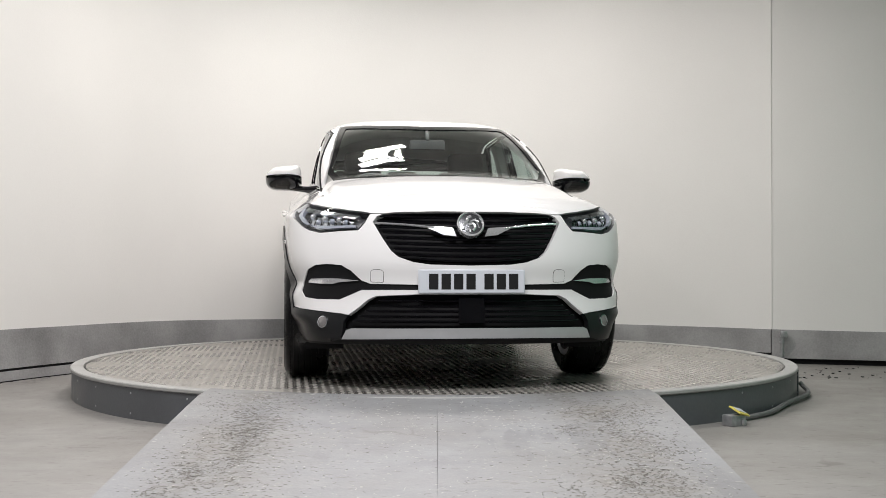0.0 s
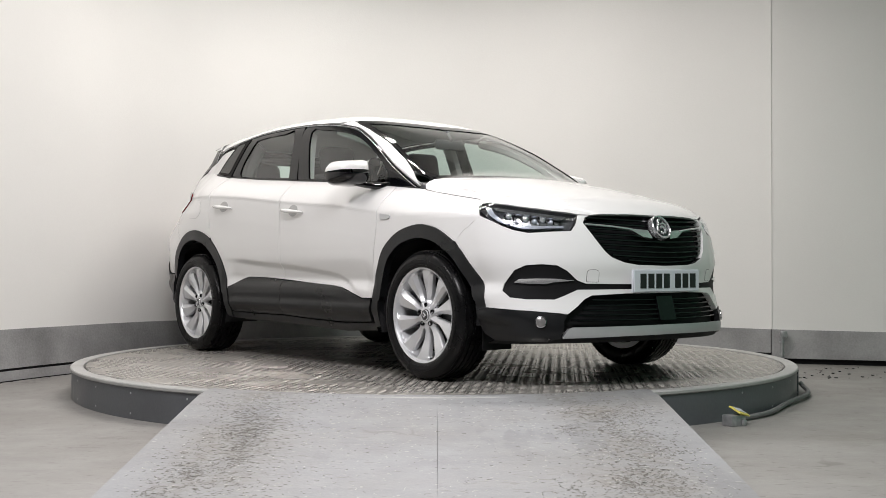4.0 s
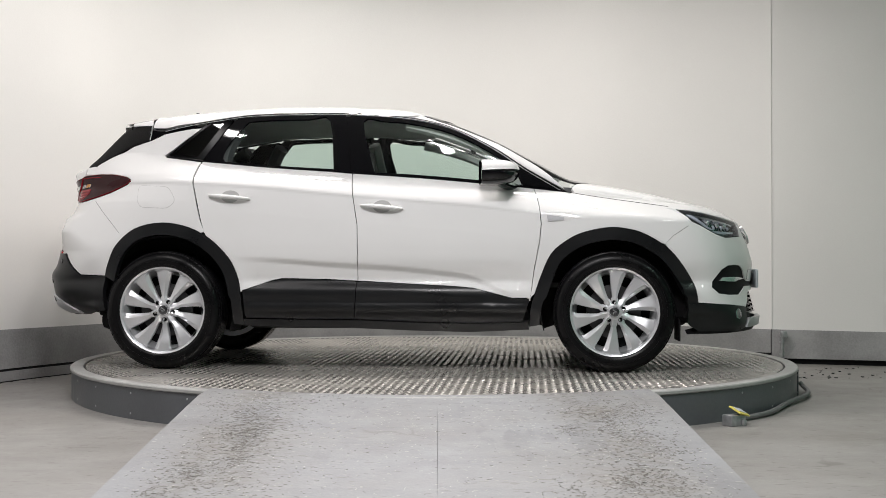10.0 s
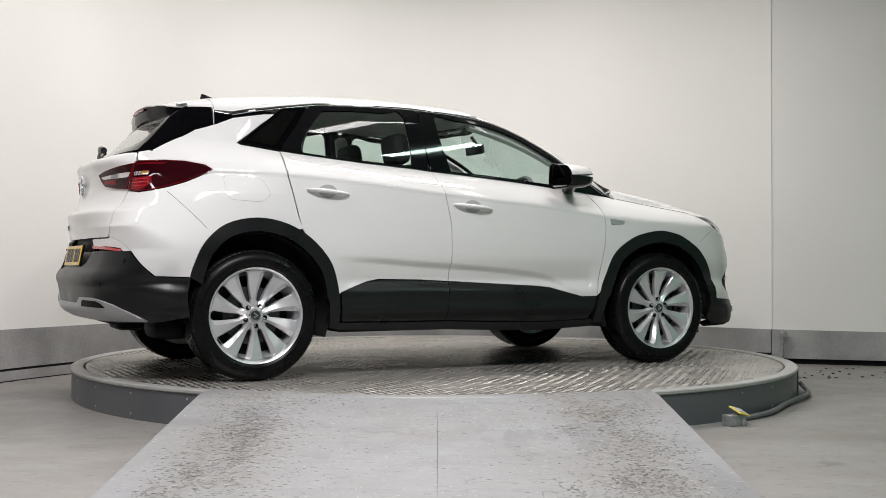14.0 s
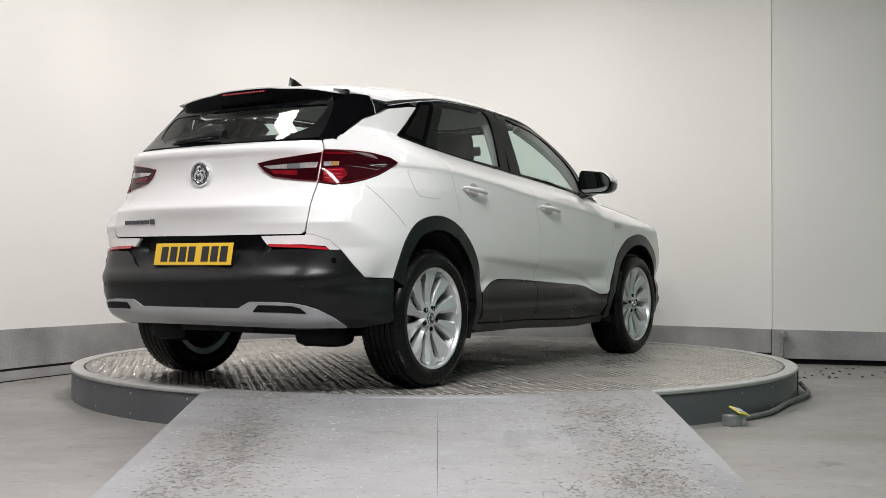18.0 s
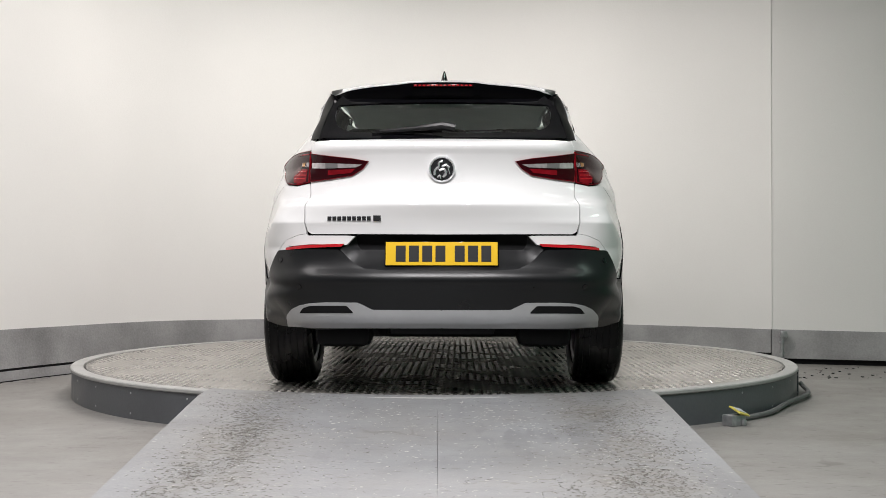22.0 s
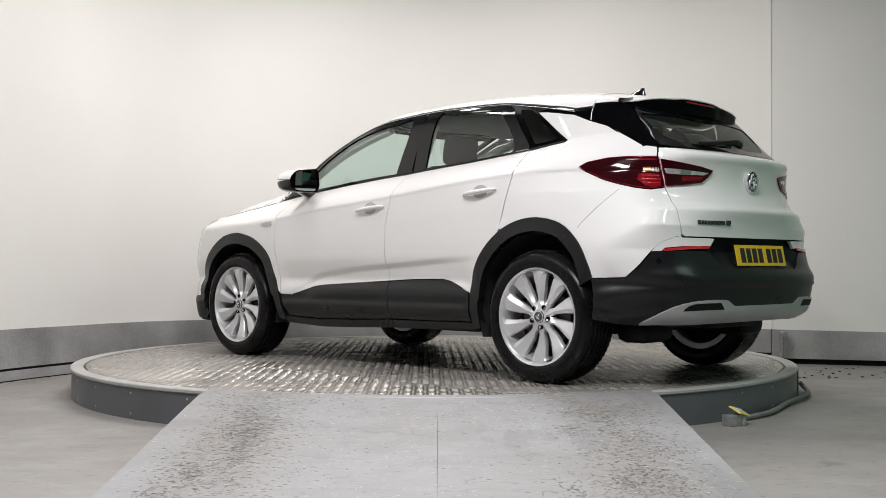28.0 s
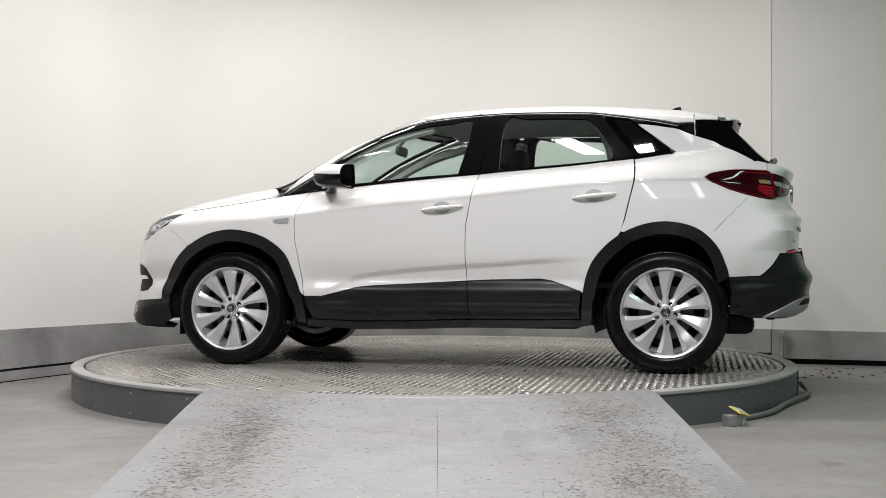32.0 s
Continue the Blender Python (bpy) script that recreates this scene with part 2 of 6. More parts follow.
def spline(points, n=10):
    """A smooth run of points through the given ones."""
    p = [Vector(q) for q in points]
    out = []
    for i in range(len(p) - 1):
        a, b, c, d = p[max(i - 1, 0)], p[i], p[i + 1], p[min(i + 2, len(p) - 1)]
        for k in range(n):
            t = k / n
            out.append(0.5 * (2 * b + (c - a) * t + (2 * a - 5 * b + 4 * c - d) * t * t + (3 * b - a - 3 * c + d) * t**3))
    return out + [p[-1]]


# ---- the hall ----
bm = bmesh.new()
bmesh.ops.create_grid(bm, x_segments=60, y_segments=60, size=9, matrix=Matrix.Translation((0, -3, FLOOR_Z)))
tagged(finish("floor", bm, FLOOR, smooth=False), "worn light grey painted concrete floor with scuffs", "floor", kind="structure")

# plan of the curved wall round the back of the table; the plinth's top sinks a little along it
CURVE = [(-3.9, -3.2), (-3.55, -1.8), (-3.28, -0.8), (-2.98, 0.12), (-2.69, 0.76), (-2.5, 1.18), (-2.19, 1.66), (-1.76, 1.98), (-1.32, 2.2), (-0.6, 2.5), (0.2, 2.58),
         (0.9, 2.42), (1.55, 2.18), (2.07, 2.0), (2.5, 1.82), (2.77, 1.68)]
FLAT = [(2.774, 1.678), (3.59, 1.4), (5.6, 0.8)]


def band_top(x):
    return 0.178 - (x + 3.0) * 0.0135 if x < 2.77 else 0.1 - (x - 2.77) * 0.008


def wall_strip(plan, out, rows):
    """An upright sheet along a plan line with thickness, between two heights that may change along it."""
    bm = bmesh.new()
    pts = [Vector((p[0], p[1])) for p in plan]
    lines = []
    for i, p in enumerate(pts):
        d = (pts[min(i + 1, len(pts) - 1)] - pts[max(i - 1, 0)]).normalized()
        o = Vector((-d.y, d.x))
        z0, z1 = rows(p.x)
        a, b = p + o * out[0], p + o * out[1]
        lines.append([bm.verts.new((*a, z0)), bm.verts.new((*a, z1)), bm.verts.new((*b, z1)), bm.verts.new((*b, z0))])
    for a, b in zip(lines, lines[1:]):
        for k in range(4):
            bm.faces.new((a[k], a[(k + 1) % 4], b[(k + 1) % 4], b[k]))
    bm.faces.new(lines[0][::-1]), bm.faces.new(lines[-1])
    bmesh.ops.recalc_face_normals(bm, faces=bm.faces)
    return bm


curved = [tuple(p) for p in spline([(x, y, 0) for x, y in CURVE], 8)]
TOP = CEILING_Z
tagged(finish("wall_back", wall_strip(curved, (0.0, 0.12), lambda x: (band_top(x), TOP)), WALL), "smooth white painted curved wall", "wall", kind="structure")
tagged(finish("wall_side", wall_strip(FLAT, (0.0, 0.12), lambda x: (band_top(x), TOP)), WALL), "flat white painted wall panel with a vertical joint", "wall", kind="structure")
tagged(finish("plinth_back", wall_strip(curved, (-0.02, 0.1), lambda x: (FLOOR_Z + 0.088, band_top(x))), BAND), "scuffed grey painted plinth along the curved wall", "plinth", kind="structure")
tagged(finish("plinth_side", wall_strip(FLAT, (-0.018, 0.1), lambda x: (FLOOR_Z + 0.045, band_top(x))), BAND), "dark grey painted plinth along the flat wall", "plinth", kind="structure")
tagged(finish("baseboard", wall_strip(curved, (-0.035, 0.08), lambda x: (FLOOR_Z, FLOOR_Z + 0.07)), BAND), "grey painted kerb at the foot of the wall", "kerb", kind="structure")
# near-black strip for the shade between plinth and kerb
tagged(finish("gap_shade", wall_strip(curved, (-0.012, 0.08), lambda x: (FLOOR_Z + 0.07, FLOOR_Z + 0.088)), DARK), "dark strip that stands for shade in the gap between plinth and kerb", "gap", kind="structure")
tagged(finish("floor_joint", wall_strip(curved, (-0.039, 0.0), lambda x: (FLOOR_Z, FLOOR_Z + 0.007)), DARK), "dark joint between kerb and floor", "joint", kind="structure")
# near-black strip for the shade under the side plinth
tagged(finish("baseboard", wall_strip(FLAT, (0.03, 0.1), lambda x: (FLOOR_Z, FLOOR_Z + 0.045)), DARK), "dark strip that stands for shade in the gap at the foot of the wall", "kerb", kind="structure")

# unseen plain walls and ceiling, added to close the hall and set reflections
for name, size, at, mat, label in (("wall_left", (0.15, 8.6, 4.4), (-4.1, -7.2, 1.98), GREYWALL, "unseen plain grey side wall"),
                                   # green wall added for the tint on surfaces that face right
                                   ("wall_right", (0.15, 13.2, 4.4), (5.5, -5.6, 1.98), GREENWALL, "unseen side wall, added pale green to tint what faces it"),
                                   ("wall_front", (10, 0.15, 4.4), (0.7, -11.6, 1.98), DARKWALL, "unseen plain dark end wall")):
    bm = bmesh.new()
    box(bm, *size, at)
    tagged(finish(name, bm, mat, smooth=False), label, "wall", kind="structure")
bm = bmesh.new()
box(bm, 11, 16, 0.1, (0.5, -4.5, CEILING_Z + 0.05))
tagged(finish("ceiling", bm, CEILING, smooth=False), "unseen plain grey hall ceiling", "ceiling", kind="structure")

for x, y, turn, length, width, watts, colour in STRIPS:
    root = tagged(new("ceiling_light"), "unseen strip light hung under the ceiling, switched on", "lamp", "strip lights of the hall")
    root.matrix_world = pose(x, y, LAMP_Z, 0, 0, turn)
    bm = bmesh.new()
    box(bm, length + 0.06, width + 0.06, 0.05, (0, 0, 0.03), bevel=0.008)
    part("housing", bm, STEEL, root)
    for sx in (-0.4, 0.4):
        bm = bmesh.new()
        tube(bm, [(sx * length, 0, 0.05), (sx * length, 0, CEILING_Z - LAMP_Z)], 0.006, 6)
        part("hanger", bm, STEEL, root)

# ---- the turntable ----
table = tagged(new("turntable"), "round steel turntable with a tread-plate top, turning", "turntable")
DECK_R = TABLE_R - 0.09


def disc_strip(x0, x1, r, n=40):
    """The outline of a strip of a round sheet."""
    xs = [x0 + (x1 - x0) * k / n for k in range(n + 1)]
    return [(x, -math.sqrt(max(r * r - x * x, 0))) for x in xs] + [(x, math.sqrt(max(r * r - x * x, 0))) for x in xs[::-1]]


SHEETS = [(-DECK_R + 0.01, -1.25), (-1.25, 0.0), (0.0, 1.25), (1.25, DECK_R - 0.01)]
for x0, x1 in SHEETS:
    bm = bmesh.new()
    slab(bm, disc_strip(x0 + 0.0015, x1 - 0.0015, DECK_R), -0.02, 0)
    bmesh.ops.remove_doubles(bm, verts=bm.verts, dist=0.0005)
    bmesh.ops.recalc_face_normals(bm, faces=bm.faces)
    part("deck_sheet", bm, PLATE, table, smooth=False)
# raised lozenges of the tread plate, too many to count
verts, faces = [], []
PITCH = 0.042
for i in range(-54, 55):
    for j in range(-54, 55):
        cx, cy = i * PITCH, j * PITCH
        if math.hypot(cx, cy) > DECK_R - 0.03:
            continue
        a = radians(45 if (i + j) % 2 else -45)
        if abs(cx) > 1.25:
            a += radians(90)
        ux, uy = math.cos(a), math.sin(a)
        b = len(verts)
        for p, q, h in ((-0.019, 0, 0), (0, -0.0065, 0), (0.019, 0, 0), (0, 0.0065, 0), (-0.008, 0, 0.0024), (0.008, 0, 0.0024)):
            verts.append((cx + ux * p - uy * q, cy + uy * p + ux * q, h))
        faces += [(b, b + 1, b + 5, b + 4), (b + 1, b + 2, b + 5), (b + 2, b + 3, b + 4, b + 5), (b + 3, b, b + 4)]
me = bpy.data.meshes.new("tread_pattern")
me.from_pydata(verts, [], faces)
me.materials.append(TREAD)
tread = tagged(new("tread_pattern", me), "raised lozenge pattern of the steel plate", kind="stuff")
tread.parent = table
rim = tagged(new("turntable_surround"), "fixed steel ring and grey skirt round the turntable", "surround")
bm = bmesh.new()
lathe(bm, [(TABLE_R - 0.078, -0.05), (TABLE_R - 0.078, 0.002), (TABLE_R - 0.074, 0.005), (TABLE_R - 0.005, 0.005), (TABLE_R, 0.0), (TABLE_R, -0.012), (TABLE_R - 0.012, -0.02)], 160, close=True)
bmesh.ops.recalc_face_normals(bm, faces=bm.faces)
part("top_ring", bm, RIM, rim)
bm = bmesh.new()
lathe(bm, [(TABLE_R - 0.02, FLOOR_Z), (TABLE_R - 0.02, -0.018), (TABLE_R - 0.008, -0.018), (TABLE_R - 0.008, FLOOR_Z)], 160, close=True)
bmesh.ops.recalc_face_normals(bm, faces=bm.faces)
part("skirt", bm, SKIRT, rim)

# ---- the ramps ----
def arc_edge(x0, x1, sign, r, n=24):
    return [(x0 + (x1 - x0) * i / n, sign * math.sqrt(r * r - (x0 + (x1 - x0) * i / n) ** 2)) for i in range(n + 1)]


RX0, RX1, RY, SLOPE = -1.115, 1.06, -4.05, 0.18 / 2.1
ramp = tagged(new("ramp"), "grey painted ramp up to the turntable, scuffed by tyres", "ramp")
MID = 0.01
LIP = -2.52


def ramp_height(y):
    return 0.0085 - max(0, -2.25 - y) * SLOPE


def ramp_piece(x0, x1, back, fore, rows_deep):
    bm = bmesh.new()
    rows = []
    for k in range(25):
        x = x0 + (x1 - x0) * k / 24
        y0, y1 = back(x), fore(x)
        rows.append([bm.verts.new((x, y0 + (y1 - y0) * q / rows_deep, max(ramp_height(y0 + (y1 - y0) * q / rows_deep), FLOOR_Z + 0.006))) for q in range(rows_deep + 1)])
    for a, b in zip(rows, rows[1:]):
        for q in range(rows_deep):
            bm.faces.new((a[q], a[q + 1], b[q + 1], b[q]))
    ext = bmesh.ops.extrude_face_region(bm, geom=list(bm.faces))
    for v in [g for g in ext["geom"] if isinstance(g, bmesh.types.BMVert)]:
        v.co.z = FLOOR_Z + 0.001 if v.co.y < -TABLE_R - 0.02 else v.co.z - 0.006
    bmesh.ops.recalc_face_normals(bm, faces=bm.faces)
    return bm


part("ramp_lip", ramp_piece(RX0, RX1, lambda x: -math.sqrt((TABLE_R - 0.083) ** 2 - x * x), lambda x: LIP, 6), RAMP, ramp)
for x0, x1 in ((RX0, MID - 0.0006), (MID + 0.0006, RX1)):
    part("ramp_panel", ramp_piece(x0, x1, lambda x: LIP - 0.0004, lambda x: RY, 12), RAMP, ramp)
bm = bmesh.new()
slab(bm, arc_edge(-1.5, 1.55, 1, TABLE_R + 0.006)[::-1] + [(-1.72, 1.9), (-1.3, 2.14), (-0.6, 2.42), (0.2, 2.5), (0.9, 2.36), (1.5, 2.12)], FLOOR_Z, -0.002)
bmesh.ops.recalc_face_normals(bm, faces=bm.faces)
tagged(finish("landing", bm, RAMP, smooth=False), "grey painted landing between turntable and wall", "landing")


# ---- small fixed things ----
# screws on the skirt
for a in [radians(d) for d in (-160, -152, -143, -133, -122, -46, -37, -28, -18)]:
    for z in (-0.045, -0.15):
        bm = bmesh.new()
        lathe(bm, [(0.006, 0), (0.005, 0.0025), (0.0005, 0.003)], 10, Matrix.Translation((math.cos(a) * (TABLE_R - 0.008), math.sin(a) * (TABLE_R - 0.008), z)) @ Vector((math.cos(a), math.sin(a), 0)).to_track_quat("Z", "Y").to_matrix().to_4x4())
        part("screw", bm, STEEL, rim)
for a in (-16.5, -13.5):
    bm = bmesh.new()
    r = TABLE_R - 0.004
    m = Matrix.Translation((math.cos(radians(a)) * r, math.sin(radians(a)) * r, -0.095)) @ pose(0, 0, 0, 0, 0, a)
    box(bm, 0.012, 0.035, 0.16, (0, 0, 0), m, 0.002, 1)
    part("joint_cover", bm, SKIRT, rim)

# switch box on the floor with its yellow lid
sw = tagged(new("switch_box"), "grey floor switch box with a tilted yellow lid", "switch")
sw.matrix_world = pose(1.5, -1.93, FLOOR_Z, 0, 0, 32)
bm = bmesh.new()
box(bm, 0.1, 0.07, 0.055, (0, 0, 0.0275), bevel=0.005)
body = part("case", bm, STEEL, sw)
bm = bmesh.new()
box(bm, 0.1, 0.075, 0.01, (0.03, -0.01, 0.07), pose(0, 0, 0, 24, 14, 12), 0.004)
lid = part("lid", bm, YELLOW, sw, "yellow plastic lid")
bm = bmesh.new()
box(bm, 0.07, 0.045, 0.003, (0.031, -0.0125, 0.0765), pose(0, 0, 0, 24, 14, 12), 0.001, 1)
part("label_field", bm, PLATE_WHITE, lid)
bm = bmesh.new()
box(bm, 0.02, 0.02, 0.03, (0.025, -0.045, 0.018), bevel=0.004)
part("bracket", bm, STEEL, sw)

# cable along the skirt
cable = []
for k in range(15):
    t = k / 14
    a = radians(-49 + 36 * t)
    r = TABLE_R + 0.05 - 0.035 * math.sin(t * math.pi) + 0.02 * math.sin(t * 9)
    cable.append((math.cos(a) * r, math.sin(a) * r, FLOOR_Z + 0.016 + 0.012 * t))
cable += [(TABLE_R + 0.02, -0.42, FLOOR_Z + 0.03), (TABLE_R - 0.004, -0.4, FLOOR_Z + 0.06)]
bm = bmesh.new()
tube(bm, spline(cable, 4), 0.014, 10)
tagged(finish("cable_conduit", bm, CABLE), "grey flexible conduit along the turntable skirt", "cable")

# conduit post at the wall
post = tagged(new("conduit_post"), "short grey conduit with a small box against the wall plinth", "conduit")
post.matrix_world = pose(2.83, 1.58, FLOOR_Z)
bm = bmesh.new()
tube(bm, [(0, 0, 0.0), (0, 0, 0.25)], 0.013, 10)
part("pipe", bm, STEEL, post)
bm = bmesh.new()
box(bm, 0.05, 0.045, 0.05, (0.012, 0, 0.245), bevel=0.006)
part("junction_box", bm, STEEL, post)
for z in (0.08, 0.18):
    bm = bmesh.new()
    box(bm, 0.045, 0.02, 0.016, (0, 0.01, z), bevel=0.003)
    part("clip", bm, STEEL, post)

# bits of grit and leaf litter along the wall foot and on the floor
bm = bmesh.new()
rng = random.Random(5)
for k in range(150):
    if k < 90:
        i = rng.randrange(len(curved) - 1)
        x, y = curved[i][0], curved[i][1] - rng.uniform(0.06, 0.16)
        if math.hypot(x, y) < TABLE_R + 0.05:
            continue
    else:
        x, y = rng.uniform(2.5, 4.0), rng.uniform(0.4, 1.25)
    s = rng.uniform(0.004, 0.014)
    box(bm, s * 1.6, s, s * 0.5, (x, y, FLOOR_Z + s * 0.25), pose(0, 0, 0, 0, 0, rng.uniform(0, 180)))
tagged(finish("floor_grit", bm, DARK, smooth=False), "scattered dark grit on the floor", "grit", kind="stuff")

# rubber shreds and dirt in the wheel tracks of the ramp, paint chips between them
def litter(name, count, seed, tracks, spread, size, mat, label, share=1.0):
    rng = random.Random(seed)
    verts, faces = [], []
    patches = [(rng.choice(tracks) + rng.gauss(0, spread), rng.uniform(-4.0, -2.25), rng.uniform(0.05, 0.26)) for _ in range(46)]
    for k in range(count):
        if rng.random() < share:
            px, py, pr = rng.choice(patches)
            x, y = px + rng.gauss(0, pr * 0.55), py + rng.gauss(0, pr)
        else:
            x, y = rng.uniform(RX0, RX1), rng.uniform(-4.0, -2.0)
        if not (RX0 + 0.04 < x < RX1 - 0.04) or y < -4.0 or math.hypot(x, y) < TABLE_R - 0.06:
            continue
        length, width = rng.uniform(0.5, 1.3) * size, rng.uniform(0.0006, 0.0013)
        turn, bend = rng.uniform(0, math.tau), rng.uniform(-1.6, 1.6)
        base, a = len(verts), turn
        for q in range(4):
            nx, ny = -math.sin(a) * width, math.cos(a) * width
            z = ramp_height(y) + 0.0012
            verts += [(x + nx, y + ny, z), (x - nx, y - ny, z), (x, y, z + 0.0009)]
            x, y, a = x + math.cos(a) * length / 3, y + math.sin(a) * length / 3, a + bend / 3
        for q in range(3):
            b = base + q * 3
            faces += [(b, b + 2, b + 5, b + 3), (b + 2, b + 1, b + 4, b + 5)]
    me = bpy.data.meshes.new(name)
    me.from_pydata(verts, [], faces)
    me.materials.append(mat)
    tagged(new(name, me), label, "litter", kind="stuff")


SHRED = material("dusty_rubber_shred", (0.175, 0.165, 0.148), 0.8, vary=0.5, scale=30)
CHIP = material("pale_paint_chip", (0.6, 0.59, 0.56), 0.5, vary=0.2, scale=30)
litter("rubber_shreds", 5600, 11, (-0.8, -0.72, 0.66, 0.74), 0.11, 0.0145, SHRED, "brown grey rubber shreds strewn over the ramp", 0.92)
litter("paint_chips", 1100, 12, (-0.8, -0.2, 0.2, 0.75), 0.25, 0.012, CHIP, "pale paint chips strewn over the ramp", 0.5)

# cover strip over the wall joint
bm = bmesh.new()
box(bm, 0.012, 0.005, TOP - 0.1, (0, 0, 0.1 + (TOP - 0.1) / 2), pose(2.772, 1.676, 0, 0, 0, -24), 0.003, 1)
tagged(finish("wall_trim", bm, WALL), "thin white cover strip over the wall joint", "trim", kind="structure")


# ---- the car's body form: x right, y forward, z up from the tyres' ground ----
def curve(knots, n=240):
    """A smooth curve through knots, as a fast look-up."""
    k = np.array(knots, float)
    a, b = k[:, 0], k[:, 1]
    m = np.gradient(b, a)
    q = np.linspace(a[0], a[-1], n)
    i = np.clip(np.searchsorted(a, q, side="right") - 1, 0, len(a) - 2)
    h = a[i + 1] - a[i]
    t = (q - a[i]) / h
    v = ((2 * t**3 - 3 * t**2 + 1) * b[i] + (t**3 - 2 * t**2 + t) * h * m[i]
         + (3 * t**2 - 2 * t**3) * b[i + 1] + (t**3 - t**2) * h * m[i + 1])
    return lambda s: np.interp(s, q, v)


ROOF_LINE = curve([(-1.9, 1.52), (-1.78, 1.54), (-1.5, 1.575), (-1.26, 1.6), (-0.9, 1.624), (-0.56, 1.634),
                   (-0.21, 1.625), (0.14, 1.594), (0.34, 1.534), (0.6, 1.426), (0.9, 1.27), (1.1, 1.17), (1.22, 1.147),
                   (1.35, 1.128), (1.5, 1.1), (1.7, 1.058), (1.9, 1.008), (2.05, 0.965), (2.15, 0.925), (2.25, 0.86), (2.4, 0.7)])
PLAN = curve([(-2.4, 0.79), (-2.1, 0.835), (-1.9, 0.868), (-1.7, 0.9), (-1.5, 0.918), (-1.34, 0.922), (-1.0, 0.912), (-0.5, 0.902),
              (0, 0.9), (0.5, 0.9), (0.9, 0.906), (1.34, 0.92), (1.6, 0.908), (1.8, 0.885), (2.0, 0.85), (2.3, 0.77)])
BELT = curve([(-2.2, 1.33), (-1.36, 1.282), (-1.14, 1.252), (-0.7, 1.21), (-0.2, 1.172), (0.3, 1.134), (0.85, 1.08), (1.05, 1.056), (1.4, 1.02), (2.4, 0.94)])
CREASE = curve([(-2.2, 1.13), (-1.54, 1.12), (-1.16, 1.11), (-0.75, 1.084), (-0.18, 1.03), (0.15, 1.003), (0.48, 0.977), (0.88, 0.93), (1.3, 0.9), (2.4, 0.86)])
FOLD = curve([(-1.0, 0.675), (-0.71, 0.663), (-0.35, 0.637), (0, 0.617), (0.31, 0.588), (0.48, 0.565), (0.62, 0.51), (0.78, 0.44)])
SIDE = curve([(0.1, -0.17), (0.2, -0.095), (0.26, -0.066), (0.325, -0.042), (0.345, -0.026), (0.365, -0.016), (0.4, -0.021), (0.445, -0.016), (0.465, -0.017), (0.53, -0.041), (0.57, -0.029),
              (0.615, -0.014), (0.65, -0.005), (0.72, 0), (0.85, -0.004), (1.0, -0.014), (1.15, -0.03)])
SIDE_PLAIN = curve([(0.1, -0.17), (0.2, -0.09), (0.26, -0.055), (0.325, -0.03), (0.4, -0.014), (0.5, -0.008), (0.65, -0.003), (0.72, 0), (0.85, -0.004), (1.0, -0.014), (1.15, -0.03)])
NOSE = curve([(0.1, 2.0), (0.18, 2.2), (0.24, 2.285), (0.3, 2.3), (0.36, 2.29), (0.47, 2.262), (0.54, 2.258), (0.62, 2.268), (0.74, 2.248), (0.82, 2.222),
              (0.888, 2.19), (0.945, 2.13), (1.05, 2.0), (1.7, 1.9)])
TAIL = curve([(0.1, 1.8), (0.24, 1.98), (0.3, 2.05), (0.345, 2.11), (0.368, 2.15), (0.378, 2.157), (0.42, 2.166), (0.5, 2.18), (0.553, 2.192), (0.562, 2.189), (0.6, 2.163), (0.68, 2.135), (0.765, 2.126), (0.83, 2.132),
              (0.892, 2.1465), (0.9, 2.148), (0.907, 2.146), (0.93, 2.124), (0.97, 2.1), (1.03, 2.081), (1.09, 2.08), (1.14, 2.089), (1.178, 2.1), (1.19, 2.097), (1.204, 2.07), (1.23, 1.985), (1.25, 1.955), (1.37, 1.83), (1.5, 1.7), (1.6, 1.6)])


def bow(z):
    """How far the side glass leans in at a height."""
    return 0.14 * (z - 1.175) + 0.2 * (z - 1.175) ** 2


